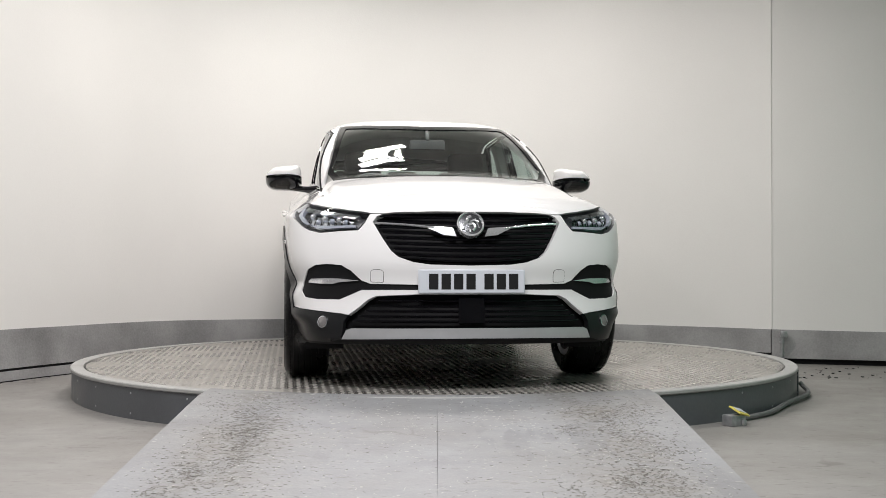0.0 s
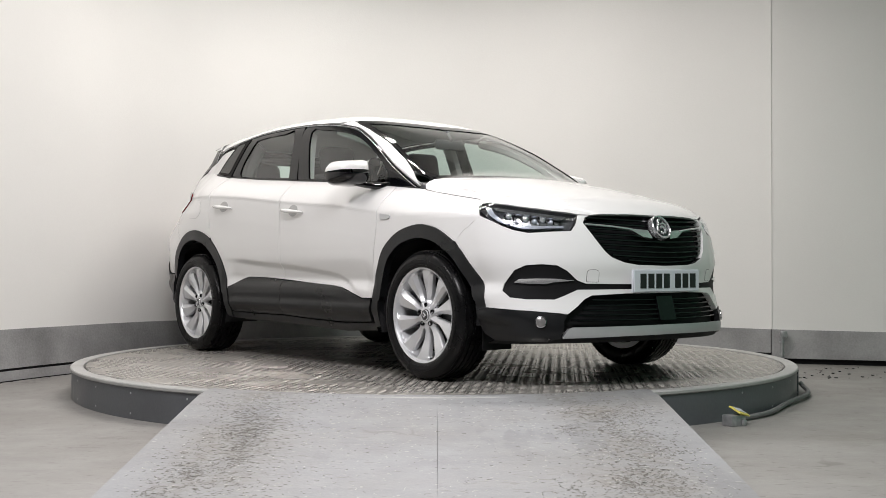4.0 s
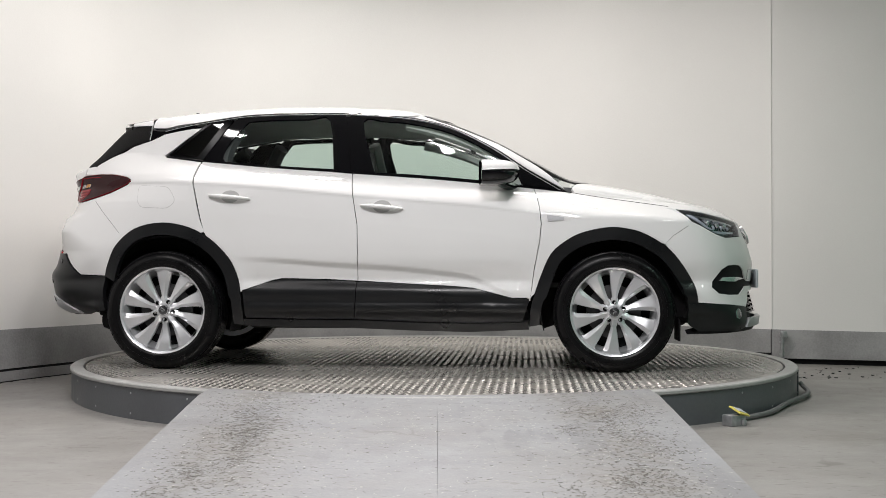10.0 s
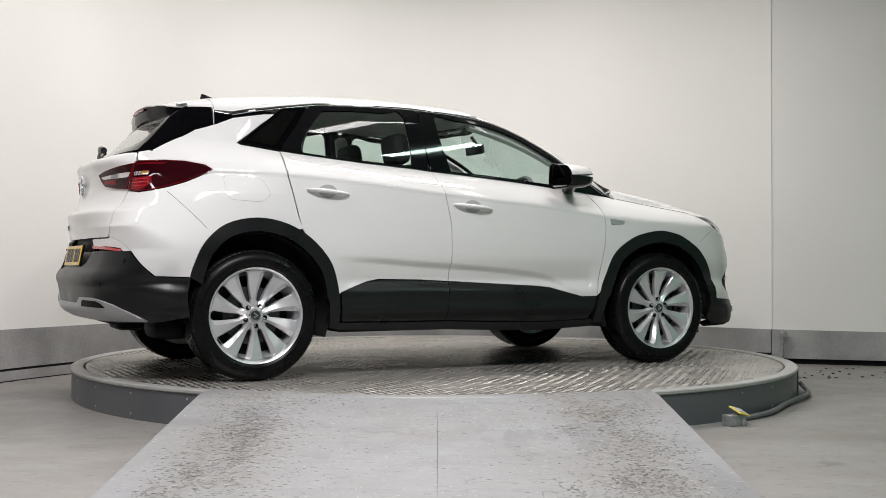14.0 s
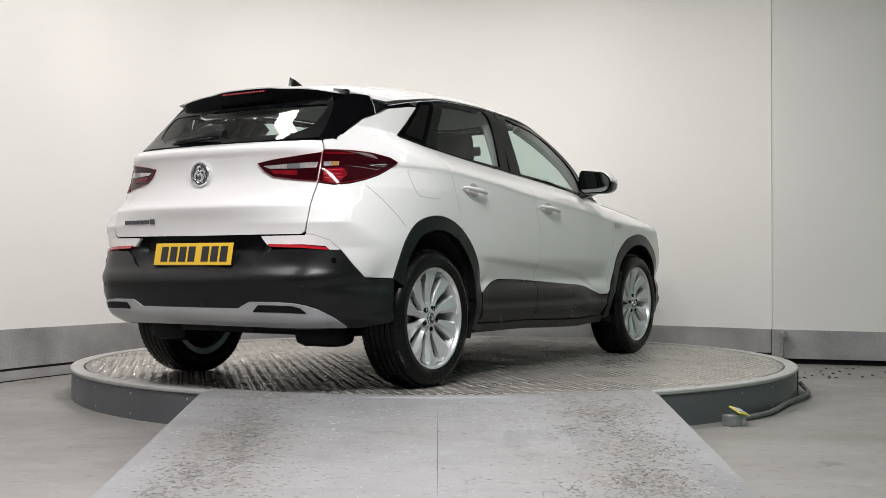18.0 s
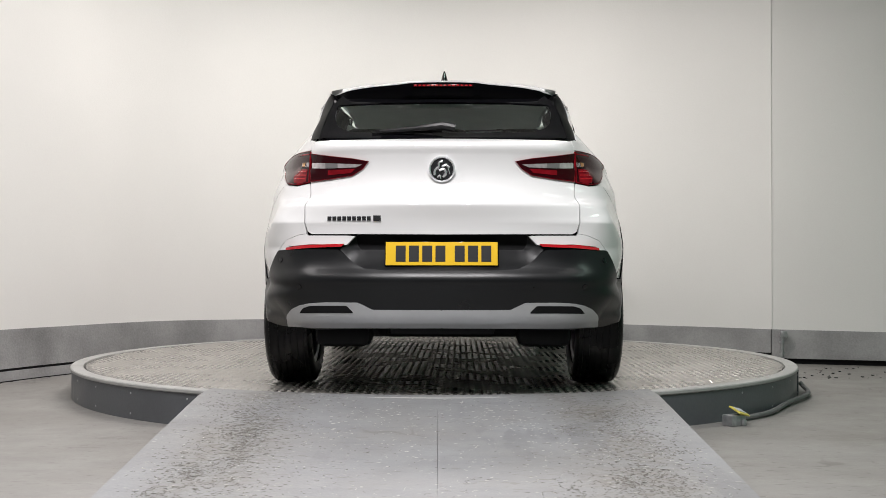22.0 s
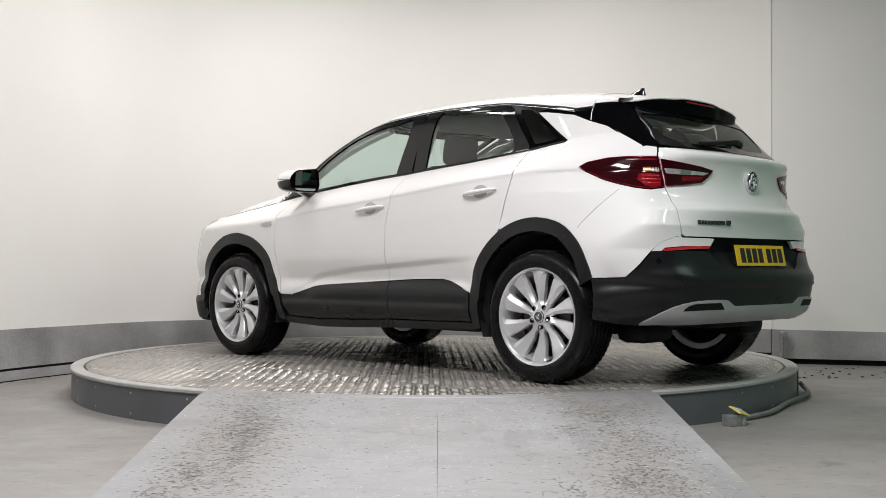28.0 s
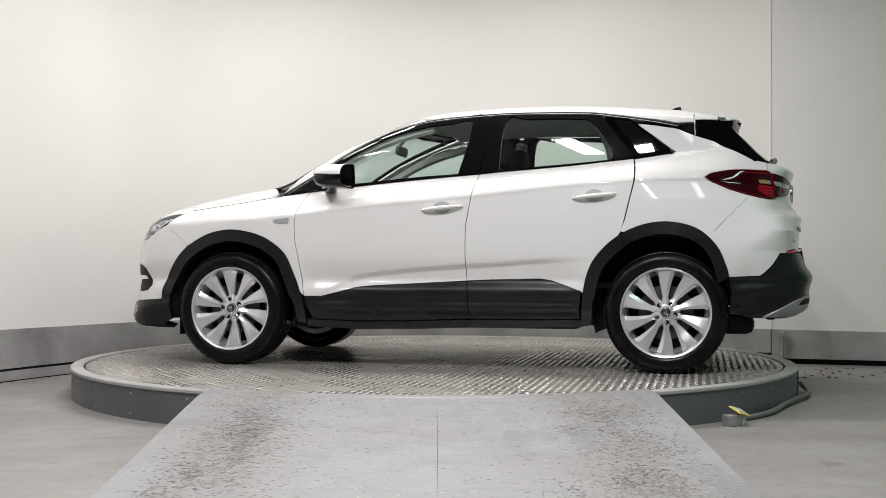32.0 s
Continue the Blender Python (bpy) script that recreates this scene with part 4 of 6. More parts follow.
def side_parts(side):
    s = -1 if side == "L" else 1
    door(side, front_door, "front_door", sill_f, (-0.02, 0.964))
    door(side, rear_door, "rear_door", sill_r, (-0.93, 1.025))
    lay("front_wing", "side", front_wing, WHITE, car, sides=side, step=0.024)
    bead("bonnet_seam", "side", [(1.66, 0.9645), (1.616, 0.9715), (1.4, 1.0025), (1.199, 1.0345), (1.059, 1.0605)], 0.0032, DARK, car, -0.0012, side)
    # sill under the doors
    lay("sill", "side", [(-0.853, 0.3), (-0.5, 0.294), (-0.186, 0.294), (0.2, 0.28), (0.5, 0.275), (0.84, 0.285), (0.846, 0.24), (0.5, 0.222), (0.15, 0.23), (-0.2, 0.243), (-0.5, 0.247), (-0.85, 0.255)], BLACK_PLASTIC, car, off=0.002, thick=0.05, sides=side)
    # wheel arch cladding
    for name, arch, c in (("rear_arch_trim", r_arch, -AXLE), ("front_arch_trim", f_arch, AXLE)):
        inner = []
        for y, z in arch:
            d = Vector((y - c, z - HUB_Z))
            k = 0.072 if z > 0.45 else 0.06
            d = d * (1 - k / d.length)
            inner.append((c + d.x, HUB_Z + d.y))
        ob = lay(name, "side", arch + inner[::-1], BLACK_PLASTIC, car, off=0.007, thick=0.045, gap=0, sides=side, step=0.03, label="dark grey plastic wheel arch trim")
    # arch liner
    for c in (AXLE, -AXLE):
        bm = bmesh.new()
        rows = []
        for k in range(25):
            a = radians((-8 if c > 0 else -20) + (206 if c > 0 else 196) * k / 24)
            rows.append([bm.verts.new((s * x, c + math.cos(a) * r, HUB_Z + 0.02 + math.sin(a) * r)) for x, r in ((0.875, 0.425), (0.8, 0.432), (0.62, 0.43), (0.6, 0.3))])
        for a, b in zip(rows, rows[1:]):
            for k in range(3):
                bm.faces.new((a[k], a[k + 1], b[k + 1], b[k]))
        part("arch_liner", bm, LINER, car)
    # belt trim and roof trim
    bead("belt_trim", "side", [(-1.374, 1.282)] + BELT_LINE, 0.007, GLOSS_BLACK, car, 0.002, side)
    bead("roof_trim", "side", [(-1.49, 1.458), (-1.401, 1.45), (-1.23, 1.484), (-1.061, 1.512), (-0.892, 1.537), (-0.72, 1.545), (-0.376, 1.549), (-0.2, 1.542), (-0.03, 1.531), (0.143, 1.512), (0.316, 1.476), (0.488, 1.402), (0.659, 1.306), (0.828, 1.192), (1.045, 1.066)], 0.006, GLOSS_BLACK, car, 0.0, side, label="thin black roofline trim")
    bead("roof_trim_bright", "side", [(-1.401, 1.444), (-1.23, 1.478), (-1.061, 1.506), (-0.892, 1.531), (-0.72, 1.539), (-0.376, 1.543), (-0.2, 1.536), (-0.03, 1.525), (0.143, 1.506), (0.316, 1.47), (0.488, 1.395), (0.659, 1.299), (0.828, 1.185), (1.04, 1.06)], 0.0022, SATIN, car, 0.005, side, label="thin bright line under the roof")
    # windows with their black frames
    wins = {"front_window": ([(-0.215, 1.18), (-0.262, 1.533), (-0.03, 1.522), (0.143, 1.503), (0.316, 1.466), (0.488, 1.394), (0.659, 1.299), (0.80, 1.2), (1.03, 1.07), (0.86, 1.09), (0.672, 1.108), (0.485, 1.125), (0.315, 1.142), (-0.025, 1.169)],
                             [(-0.085, 1.178), (-0.165, 1.495), (-0.03, 1.494), (0.109, 1.483), (0.316, 1.44), (0.487, 1.37), (0.657, 1.268), (0.74, 1.2), (0.83, 1.1), (0.672, 1.118), (0.485, 1.135), (0.315, 1.151), (0.1, 1.168)], GLASS),
            "rear_window_pane": ([(-0.236, 1.182), (-0.275, 1.536), (-0.376, 1.541), (-0.72, 1.536), (-0.892, 1.529), (-0.955, 1.518), (-1.07, 1.36), (-1.14, 1.258), (-0.979, 1.246), (-0.706, 1.219), (-0.365, 1.196)],
                            [(-0.338, 1.2), (-0.372, 1.508), (-0.5, 1.512), (-0.72, 1.51), (-0.86, 1.5), (-0.893, 1.48), (-1.005, 1.335), (-1.013, 1.252), (-0.85, 1.234), (-0.6, 1.216)], GLASS)}
    for name, (outer, inner, glass) in wins.items():
        fr = ring_strip("window_frame", "side", smooth(outer, 3), smooth(inner, 3), GLOSS_BLACK, car, 0.001, side, label="gloss black window surround")
        pane = lay(name, "side", fillet(inset(inner, -0.006), 0.03), glass, fr, off=-0.006, thick=0, gap=0, sides=side, step=0.06)
        pane.visible_shadow = False
    lay("b_pillar", "side", [(-0.3, 1.17), (-0.33, 1.54), (-0.2, 1.53), (-0.12, 1.165)], GLOSS_BLACK, car, off=-0.01, thick=0, gap=0, sides=side, step=0.05)
    lay("c_pillar_cover", "side", [(-1.18, 1.26), (-1.0, 1.51), (-0.9, 1.52), (-1.06, 1.26)], GLOSS_BLACK, car, off=-0.01, thick=0, gap=0, sides=side, step=0.05)
    fr = lay("quarter_frame", "side", [(-1.376, 1.283), (-1.25, 1.391), (-1.125, 1.496), (-0.97, 1.514), (-1.06, 1.385), (-1.15, 1.258)], FIN_BLACK, car, off=0.005, thick=0.014, gap=0, corner=0.012, sides=side, step=0.02, even=0.85, label="gloss black surround of the small rear window")
    lay("quarter_window", "side", [(-1.335, 1.299), (-1.23, 1.388), (-1.118, 1.48), (-1.03, 1.488), (-1.105, 1.385), (-1.18, 1.28)], PRIVACY, fr, off=0.0065, thick=0.002, gap=0, corner=0.012, sides=side, step=0.02, even=0.9)
    # A-pillar
    low = turned([(0.143, 1.52), (0.316, 1.484), (0.488, 1.41), (0.659, 1.314), (0.828, 1.2), (1.055, 1.072)], "side", "roll")
    high = turned([(0.552, 0.182), (0.582, 0.4), (0.614, 0.66), (0.65, 0.88), (0.672, 0.965), (0.7, 1.06)], "top", "roll")
    lay("a_pillar", "roll", low + high[::-1], WHITE, car, sides=side, step=0.04)
    lay("cowl_corner", "top", [(0.708, 1.06), (0.722, 1.075), (0.745, 1.2), (0.70, 1.12)], WHITE, car, sides=side, step=0.04)
    # quarter panel round to the tailgate
    outline = turned([(-1.08, 0.815)] + [p for p in r_arch if p[0] < -1.09][::-1], "side", "fan_rear")
    outline += [(44.3, 0.559), (41.5, 0.62), (38.8, 0.69), (36.3, 0.735), (33.0, 0.76), (31.2, 0.765), (31.6, 0.82), (32.6, 0.95), (33.6, 1.011), (37.4, 1.0), (41, 1.008), (45, 1.029), (49, 1.056), (52, 1.085), (54.4, 1.108), (55.9, 1.127), (53.4, 1.152), (47.4, 1.172), (42.0, 1.177), (36.3, 1.174), (35.0, 1.174), (34.5, 1.222)]
    outline += turned([(-1.83, 1.236), (-1.735, 1.288), (-1.606, 1.354), (-1.484, 1.394), (-1.399, 1.43), (-1.228, 1.458), (-1.165, 1.462), (-1.25, 1.397), (-1.39, 1.29), (-1.374, 1.277), (-1.155, 1.247), (-1.164, 1.15), (-1.16, 1.1), (-1.14, 1.017), (-1.108, 0.884)], "side", "fan_rear")
    quarter = lay("quarter_panel", "fan_rear", outline, WHITE, car, sides=side, step=(0.024, 0.013), gap=0.0014)
    if side == "R":
        lay("fuel_gap", "side", inset([(-1.505, 1.098), (-1.31, 1.086), (-1.257, 1.0), (-1.306, 0.955), (-1.475, 0.964), (-1.5, 1.0)], 0.0), material_cup, quarter, off=0.0008, thick=0.002, gap=-0.0012, corner=0.03, sides=side)
        lay("fuel_flap", "side", [(-1.505, 1.098), (-1.31, 1.086), (-1.257, 1.0), (-1.306, 0.955), (-1.475, 0.964), (-1.5, 1.0)], WHITE, quarter, off=0.0016, thick=0.004, gap=0.0006, corner=0.03, sides=side)
    bead("bumper_seam", "side", [(-1.79, 1.004), (-1.724, 0.936), (-1.644, 0.853), (-1.606, 0.81)], 0.0014, DARK, quarter, -0.0008, side)
    # black trim under the roof's end, and the flat black panel between roof, spoiler and rear window
    lay("roof_end_trim", "side", [(-1.16, 1.466), (-1.23, 1.482), (-1.401, 1.456), (-1.497, 1.468), (-1.5, 1.39), (-1.484, 1.398), (-1.399, 1.434), (-1.228, 1.461)], FIN_BLACK, car, sides=side, step=0.03, gap=0.001, even=0.5, label="black trim under the end of the roof")
    low = smooth_3d(list(spots("side", [(-1.504, 1.39), (-1.606, 1.356), (-1.735, 1.29), (-1.83, 1.238)])) + list(spots("rear", [(0.655, 1.226)])))
    high = smooth_3d([(0.603, -1.504, 1.49), (0.588, -1.57, 1.493), (0.57, -1.64, 1.488)] + list(spots("rear", [(0.552, 1.44), (0.576, 1.36), (0.592, 1.29), (0.6, 1.232)])))
    bm = bmesh.new()
    rows = []
    for a, b in zip(low, high):
        run = [Vector((a[0] - 0.02, a[1] + 0.008, a[2] - 0.004))]
        for k in range(9):
            t = k / 8
            p = Vector(a).lerp(Vector(b), t)
            run.append(p + Vector((0.5, -0.5, 0.1)).normalized() * 0.006 * math.sin(math.pi * t))
        run.append(Vector((b[0] - 0.04, b[1] + 0.01, b[2] - 0.012)))
        rows.append([bm.verts.new((p.x * s, p.y, p.z)) for p in run])
    for a, b in zip(rows, rows[1:]):
        for k in range(len(a) - 1):
            bm.faces.new((a[k], a[k + 1], b[k + 1], b[k]))
    bmesh.ops.recalc_face_normals(bm, faces=bm.faces)
    fin = part("rear_fin", bm, FIN_BLACK, car, "gloss black panel between roof and rear window")
    flatten(fin, 0.8)
    bm = bmesh.new()
    tube(bm, [(0.645 * s, -1.505, 1.392), (0.634 * s, -1.5, 1.43), (0.616 * s, -1.5, 1.47), (0.588 * s, -1.5, 1.512)], 0.0022, 6)
    part("seam_line", bm, SATIN, car, "thin bright seam")
    # tail lamp
    lamp_out = [(34.5, 1.166), (36.3, 1.169), (42.0, 1.172), (47.4, 1.167), (53.2, 1.149), (55.6, 1.127), (54.3, 1.112), (52, 1.089), (49, 1.06), (45, 1.033), (41, 1.012), (37.4, 1.004), (33.8, 1.014)]
    lamp = lay("tail_lamp", "fan_rear", lamp_out, DARK_RED, car, off=0.006, thick=0.02, corner=0.012, sides=side, step=0.03, label="smoked red tail lamp")
    rim_in = inset([(a * UNIT["fan_rear"][0], z) for a, z in lamp_out], 0.002)
    rim_in = [(a / UNIT["fan_rear"][0], z) for a, z in rim_in]
    ring_strip("lamp_rim", "fan_rear", lamp_out, rim_in, RED_LENS, lamp, 0.0075, side, n=60, thick=0.002, label="red lamp edge")
    lay("brake_lens", "fan_rear", [(34.6, 1.08), (39.6, 1.085), (40.6, 1.05), (38.8, 1.014), (37.0, 1.006), (34.6, 1.016)], RED_LENS, lamp, off=0.0072, thick=0.002, corner=0.006, sides=side, step=0.03)
    lay("clear_cell", "fan_rear", [(34.6, 1.116), (38.6, 1.12), (38.4, 1.09), (34.6, 1.085)], PALE_LENS, lamp, off=0.0085, thick=0.002, corner=0.004, sides=side, step=0.03, label="pale indicator cell")
    lay("amber_cell", "fan_rear", [(36.6, 1.117), (38.3, 1.118), (38.1, 1.093), (36.6, 1.091)], AMBER, lamp, off=0.0092, thick=0.001, gap=0, corner=0.003, sides=side, step=0.03, label="amber reflector in the indicator cell")
    lay("light_bar", "fan_rear", [(35.0, 1.158), (39.0, 1.16), (42.5, 1.158), (42.5, 1.153), (39.0, 1.153), (35.0, 1.15)], RED_LENS, lamp, off=0.008, thick=0.002, gap=0, sides=side, step=0.03, label="thin red light bar")
    for k in range(5):
        bead("cell_rib", "fan_rear", [(35.0 + k * 0.7, 1.089), (35.0 + k * 0.7, 1.104), (35.0 + k * 0.7, 1.115)], 0.0013, DARK_RED, lamp, 0.009, side, n=2)
    for z0 in (1.03, 1.048, 1.066):
        lay("lamp_cell", "fan_rear", [(35.0, z0), (39.2, z0 + 0.003), (39.2, z0 + 0.007), (35.0, z0 + 0.004)], BRIGHT_RED, lamp, off=0.0082, thick=0.001, gap=0, sides=side, step=0.03)
    # door mirror
    mirror_thing(side)
    # wing badge
    lay("wing_badge", "side", [(0.946, 0.912), (1.05, 0.898), (1.045, 0.88), (0.953, 0.874)], SATIN, car, off=0.006, thick=0.006, gap=0, corner=0.008, sides=side, step=0.03, label="small silver badge plaque")


def mirror_thing(side):
    s = -1 if side == "L" else 1
    face = fillet([(0.822, 1.246), (0.99, 1.228), (1.04, 1.178), (1.03, 1.112), (0.99, 1.088), (0.83, 1.084), (0.808, 1.13)], 0.03)
    cx, cz = 0.92, 1.168

    def ring_at(bm, k, y, back=0.0):
        return [bm.verts.new((s * (cx + (x - cx) * k), y + 0.12 * (x - cx) * back, cz + (z - cz) * k)) for x, z in face]

    def shell(above):
        bm = bmesh.new()
        rows = [ring_at(bm, k, y, b) for k, y, b in ((0.965, 0.562, 1), (1.0, 0.57, 1), (1.0, 0.62, 0.7), (0.97, 0.67, 0.3), (0.9, 0.71, 0), (0.77, 0.745, -0.3), (0.55, 0.768, -0.5), (0.25, 0.78, -0.6))]
        n = len(face)
        for a, b in zip(rows, rows[1:]):
            for q in range(n):
                bm.faces.new((a[q], a[(q + 1) % n], b[(q + 1) % n], b[q]))
        bm.faces.new(rows[-1])
        bmesh.ops.recalc_face_normals(bm, faces=bm.faces)
        bmesh.ops.bisect_plane(bm, geom=bm.verts[:] + bm.edges[:] + bm.faces[:], plane_co=(0, 0.57, 1.164), plane_no=(0, 0.05, -1 if above else 1), clear_outer=True)
        return bm
    lower = part("mirror_base", shell(False), GLOSS_BLACK, car, "black lower door mirror housing")
    part("mirror_cap", shell(True), WHITE, lower, "white door mirror cap")
    bm = bmesh.new()
    rows = [ring_at(bm, k, y, 1) for k, y in ((0.965, 0.5625), (0.955, 0.559), (0.87, 0.561), (0.86, 0.572))]
    n = len(face)
    for a, b in zip(rows, rows[1:]):
        for q in range(n):
            bm.faces.new((a[q], a[(q + 1) % n], b[(q + 1) % n], b[q]))
    part("mirror_bezel", bm, FIN_BLACK, lower)
    bm = bmesh.new()
    bm.faces.new(ring_at(bm, 0.87, 0.5685, 1))
    part("mirror_glass", bm, MIRROR, lower)
    bm = bmesh.new()
    tube(bm, [(s * 0.9, 0.66, 1.105), (s * 0.83, 0.69, 1.092), (s * 0.77, 0.72, 1.085), (s * 0.7, 0.74, 1.09)], [0.03, 0.032, 0.038, 0.045], 10, squash=0.55)
    part("mirror_arm", bm, GLOSS_BLACK, lower)
    lay("mirror_sail", "side", [(0.8, 1.098), (0.76, 1.19), (0.83, 1.19), (1.02, 1.075)], GLOSS_BLACK, lower, off=0.004, thick=0.008, gap=0, corner=0.01, sides=side, step=0.04)


pair(side_parts)

# middle panels
edge = turned([(0.3, 0.302), (0.47, 0.247), (0.549, 0.185)], "top", "roll") + turned([(0.1, 1.532), (-0.03, 1.541), (-0.2, 1.552), (-0.376, 1.559), (-0.72, 1.555), (-0.892, 1.547), (-1.061, 1.522), (-1.23, 1.494), (-1.401, 1.464), (-1.495, 1.47)], "side", "roll")
roof = [(0.335, 0.0)] + edge + [(-1.5, 25), (-1.5, 0.0)]
lay("roof", "roll", [(y, b) for y, b in roof] + [(y, -b) for y, b in roof[::-1] if b], WHITE, car, step=0.06)
hood = [(0, 2.176), (0.12, 2.17), (0.253, 2.157), (0.419, 2.124), (0.488, 2.0962), (0.593, 2.0275), (0.681, 1.9475), (0.726, 1.8965), (0.771, 1.824), (0.792, 1.713), (0.79, 1.66), (0.778, 1.616), (0.762, 1.4), (0.745, 1.2), (0.69, 1.095), (0.62, 1.15), (0.4, 1.27), (0.2, 1.32), (0, 1.335)]
lay("bonnet", "top", hood + [(-x, y) for x, y in hood[-2:0:-1]], WHITE, car, step=0.03)
screen = [(0, 0.33), (0.3, 0.297), (0.47, 0.242), (0.543, 0.19), (0.575, 0.4), (0.606, 0.66), (0.643, 0.88), (0.664, 0.98), (0.62, 1.14), (0.4, 1.26), (0.2, 1.31), (0, 1.325)]
full = screen + [(-x, y) for x, y in screen[-2:0:-1]]
clear = [(x * 0.96, 0.775 + (y - 0.775) * 0.86 + (0.02 if y < 0.5 else 0)) for x, y in full]
wf = ring_strip("windscreen_surround", "top", full, clear, GLOSS_BLACK, car, 0.0, n=96, label="black printed windscreen border")
if sum(f.normal.z * f.area for f in wf.data.polygons) < 0:
    wf.data.flip_normals()
ws = lay("windscreen", "top", [(x * 1.01, y) for x, y in clear], SCREEN, wf, off=-0.004, thick=0, gap=0, step=0.08)
ws.visible_shadow = False
gate = [(0, 1.222), (16, 1.22), (28, 1.219), (34.35, 1.219), (34.85, 1.168), (34.3, 1.09), (33.5, 1.011), (32.5, 0.95), (31.5, 0.82), (31.0, 0.775), (30.0, 0.762), (20.3, 0.761), (0, 0.759)]
tailgate = lay("tailgate", "fan_rear", gate + [(-a, z) for a, z in gate[-2:0:-1]], WHITE, car, step=(0.045, 0.012))
for side in "RL":
    gl = [(34.25, 1.158), (27.9, 1.139), (22.0, 1.124), (18.1, 1.109), (19.8, 1.072), (22.3, 1.041), (27.9, 1.026), (33.4, 1.017)]
    lamp = lay("tailgate_lamp", "fan_rear", gl, DARK_RED, tailgate, off=0.007, thick=0.014, corner=0.008, gap=0.0008, sides=side, step=0.03, label="smoked red tailgate lamp with a pale bar")
    k = UNIT["fan_rear"][0]
    ring_strip("lamp_rim", "fan_rear", gl, [(a / k, z) for a, z in inset([(a * k, z) for a, z in gl], 0.002)], RED_LENS, lamp, 0.0085, side, n=60, thick=0.002, label="red lamp edge")
    lay("clear_bar", "fan_rear", [(33.6, 1.113), (27.5, 1.106), (19.6, 1.095), (21.4, 1.079), (27.5, 1.077), (33.2, 1.079)], PALE_LENS, lamp, off=0.0085, thick=0.002, corner=0.003, sides=side, step=0.03, label="pale reversing light bar")
    lay("dark_cell", "fan_rear", [(29.2, 1.106), (26.0, 1.102), (26.0, 1.08), (29.2, 1.08)], SHADED_CELL, lamp, off=0.0095, thick=0.001, gap=0, sides=side, step=0.03)
    lay("fog_lens", "fan_rear", [(28.6, 1.07), (21.6, 1.074), (22.6, 1.054), (28.6, 1.046)], RED_LENS, lamp, off=0.0088, thick=0.001, gap=0, corner=0.003, sides=side, step=0.03)
glass_out = [(0, 1.231), (0.3, 1.23), (0.6, 1.233), (0.585, 1.33), (0.555, 1.42), (0.51, 1.475), (0.3, 1.49), (0, 1.495)]
glass_in = [(0, 1.258), (0.25, 1.257), (0.45, 1.265), (0.52, 1.3), (0.535, 1.36), (0.53, 1.42), (0.3, 1.428), (0, 1.43)]
go, gi = glass_out + [(-x, z) for x, z in glass_out[-2:0:-1]], glass_in + [(-x, z) for x, z in glass_in[-2:0:-1]]
rf = ring_strip("rear_screen_border", "rear", go, gi, GLOSS_BLACK, car, 0.0, n=96, label="black border of the rear window")
if sum(f.normal.y * f.area for f in rf.data.polygons) > 0:
    rf.data.flip_normals()
rg = lay("rear_screen", "rear", [(x * 1.02, z) for x, z in gi], SCREEN, rf, off=-0.004, thick=0, gap=0, step=0.08, even=0.7)
rg.visible_shadow = False

# roof spoiler: a white upper skin over a black rear face
def spoiler_line(x):
    e = abs(x)
    step = 0.006 / (1 + math.exp((e - 0.2) * 60))
    tip = -1.77 + 0.2 * e * e + 1.2 * max(e - 0.48, 0) ** 1.1
    zt = float(top_z(np.array([e]), np.array([-1.5]))[0]) - 0.003
    return tip - step, zt, 0.04 + 0.03 * e * e - 0.012 * min(max((e - 0.5) / 0.08, 0), 1) - step


def spoiler_skin(profile, count=41):
    bm = bmesh.new()
    rows = [[bm.verts.new((x, *p)) for p in profile(*spoiler_line(x))] for x in [-0.568 + 1.136 * k / (count - 1) for k in range(count)]]
    for a, b in zip(rows, rows[1:]):
        for k in range(len(a) - 1):
            bm.faces.new((a[k], a[k + 1], b[k + 1], b[k]))
    return bm


bm = spoiler_skin(lambda tip, zt, d: ((-1.503, zt), (-1.58, zt - d * 0.28), (-1.68, zt - d * 0.68), (tip + 0.01, zt - d), (tip, zt - d - 0.004), (tip + 0.002, zt - d - 0.009)))
bmesh.ops.recalc_face_normals(bm, faces=bm.faces)
spoiler = part("roof_spoiler", bm, WHITE, car)
def rear_face(tip, zt, d):
    low = max(1.442, zt - d - 0.09)
    return ((tip + 0.002, zt - d - 0.009), (tip + 0.004, low + 0.02), (tip + 0.016, low + 0.004), (tip + 0.04, low), (-1.6, low + 0.012))


bm = spoiler_skin(rear_face)
part("spoiler_face", bm, FIN_BLACK, spoiler, "gloss black rear face of the spoiler")
# black ends
for s in (1, -1):
    bm = bmesh.new()
    tip, zt, d = spoiler_line(0.568)
    rows = []
    for k in range(10):
        t = k / 9
        y = -1.57 + (tip + 0.004 + 1.57) * t
        top = zt - d * (0.46 + 0.54 * t)
        rows.append([bm.verts.new((s * x, yy, z)) for x, yy, z in ((0.553, y, top - 0.002), (0.568, y, top - 0.0005), (0.575, y + 0.004 * t, top - 0.005), (0.576, y + 0.008 * t, top - 0.02), (0.571, y + 0.02 * t, top - 0.045), (0.553, y + 0.035 * t, top - 0.055), (0.5, y + 0.04 * t, top - 0.05))])
    for a, b in zip(rows, rows[1:]):
        for k in range(6):
            bm.faces.new((a[k], a[k + 1], b[k + 1], b[k]))
    bm.faces.new(rows[-1])
    bmesh.ops.recalc_face_normals(bm, faces=bm.faces)
    part("spoiler_end", bm, FIN_BLACK, spoiler, "black end of the spoiler")
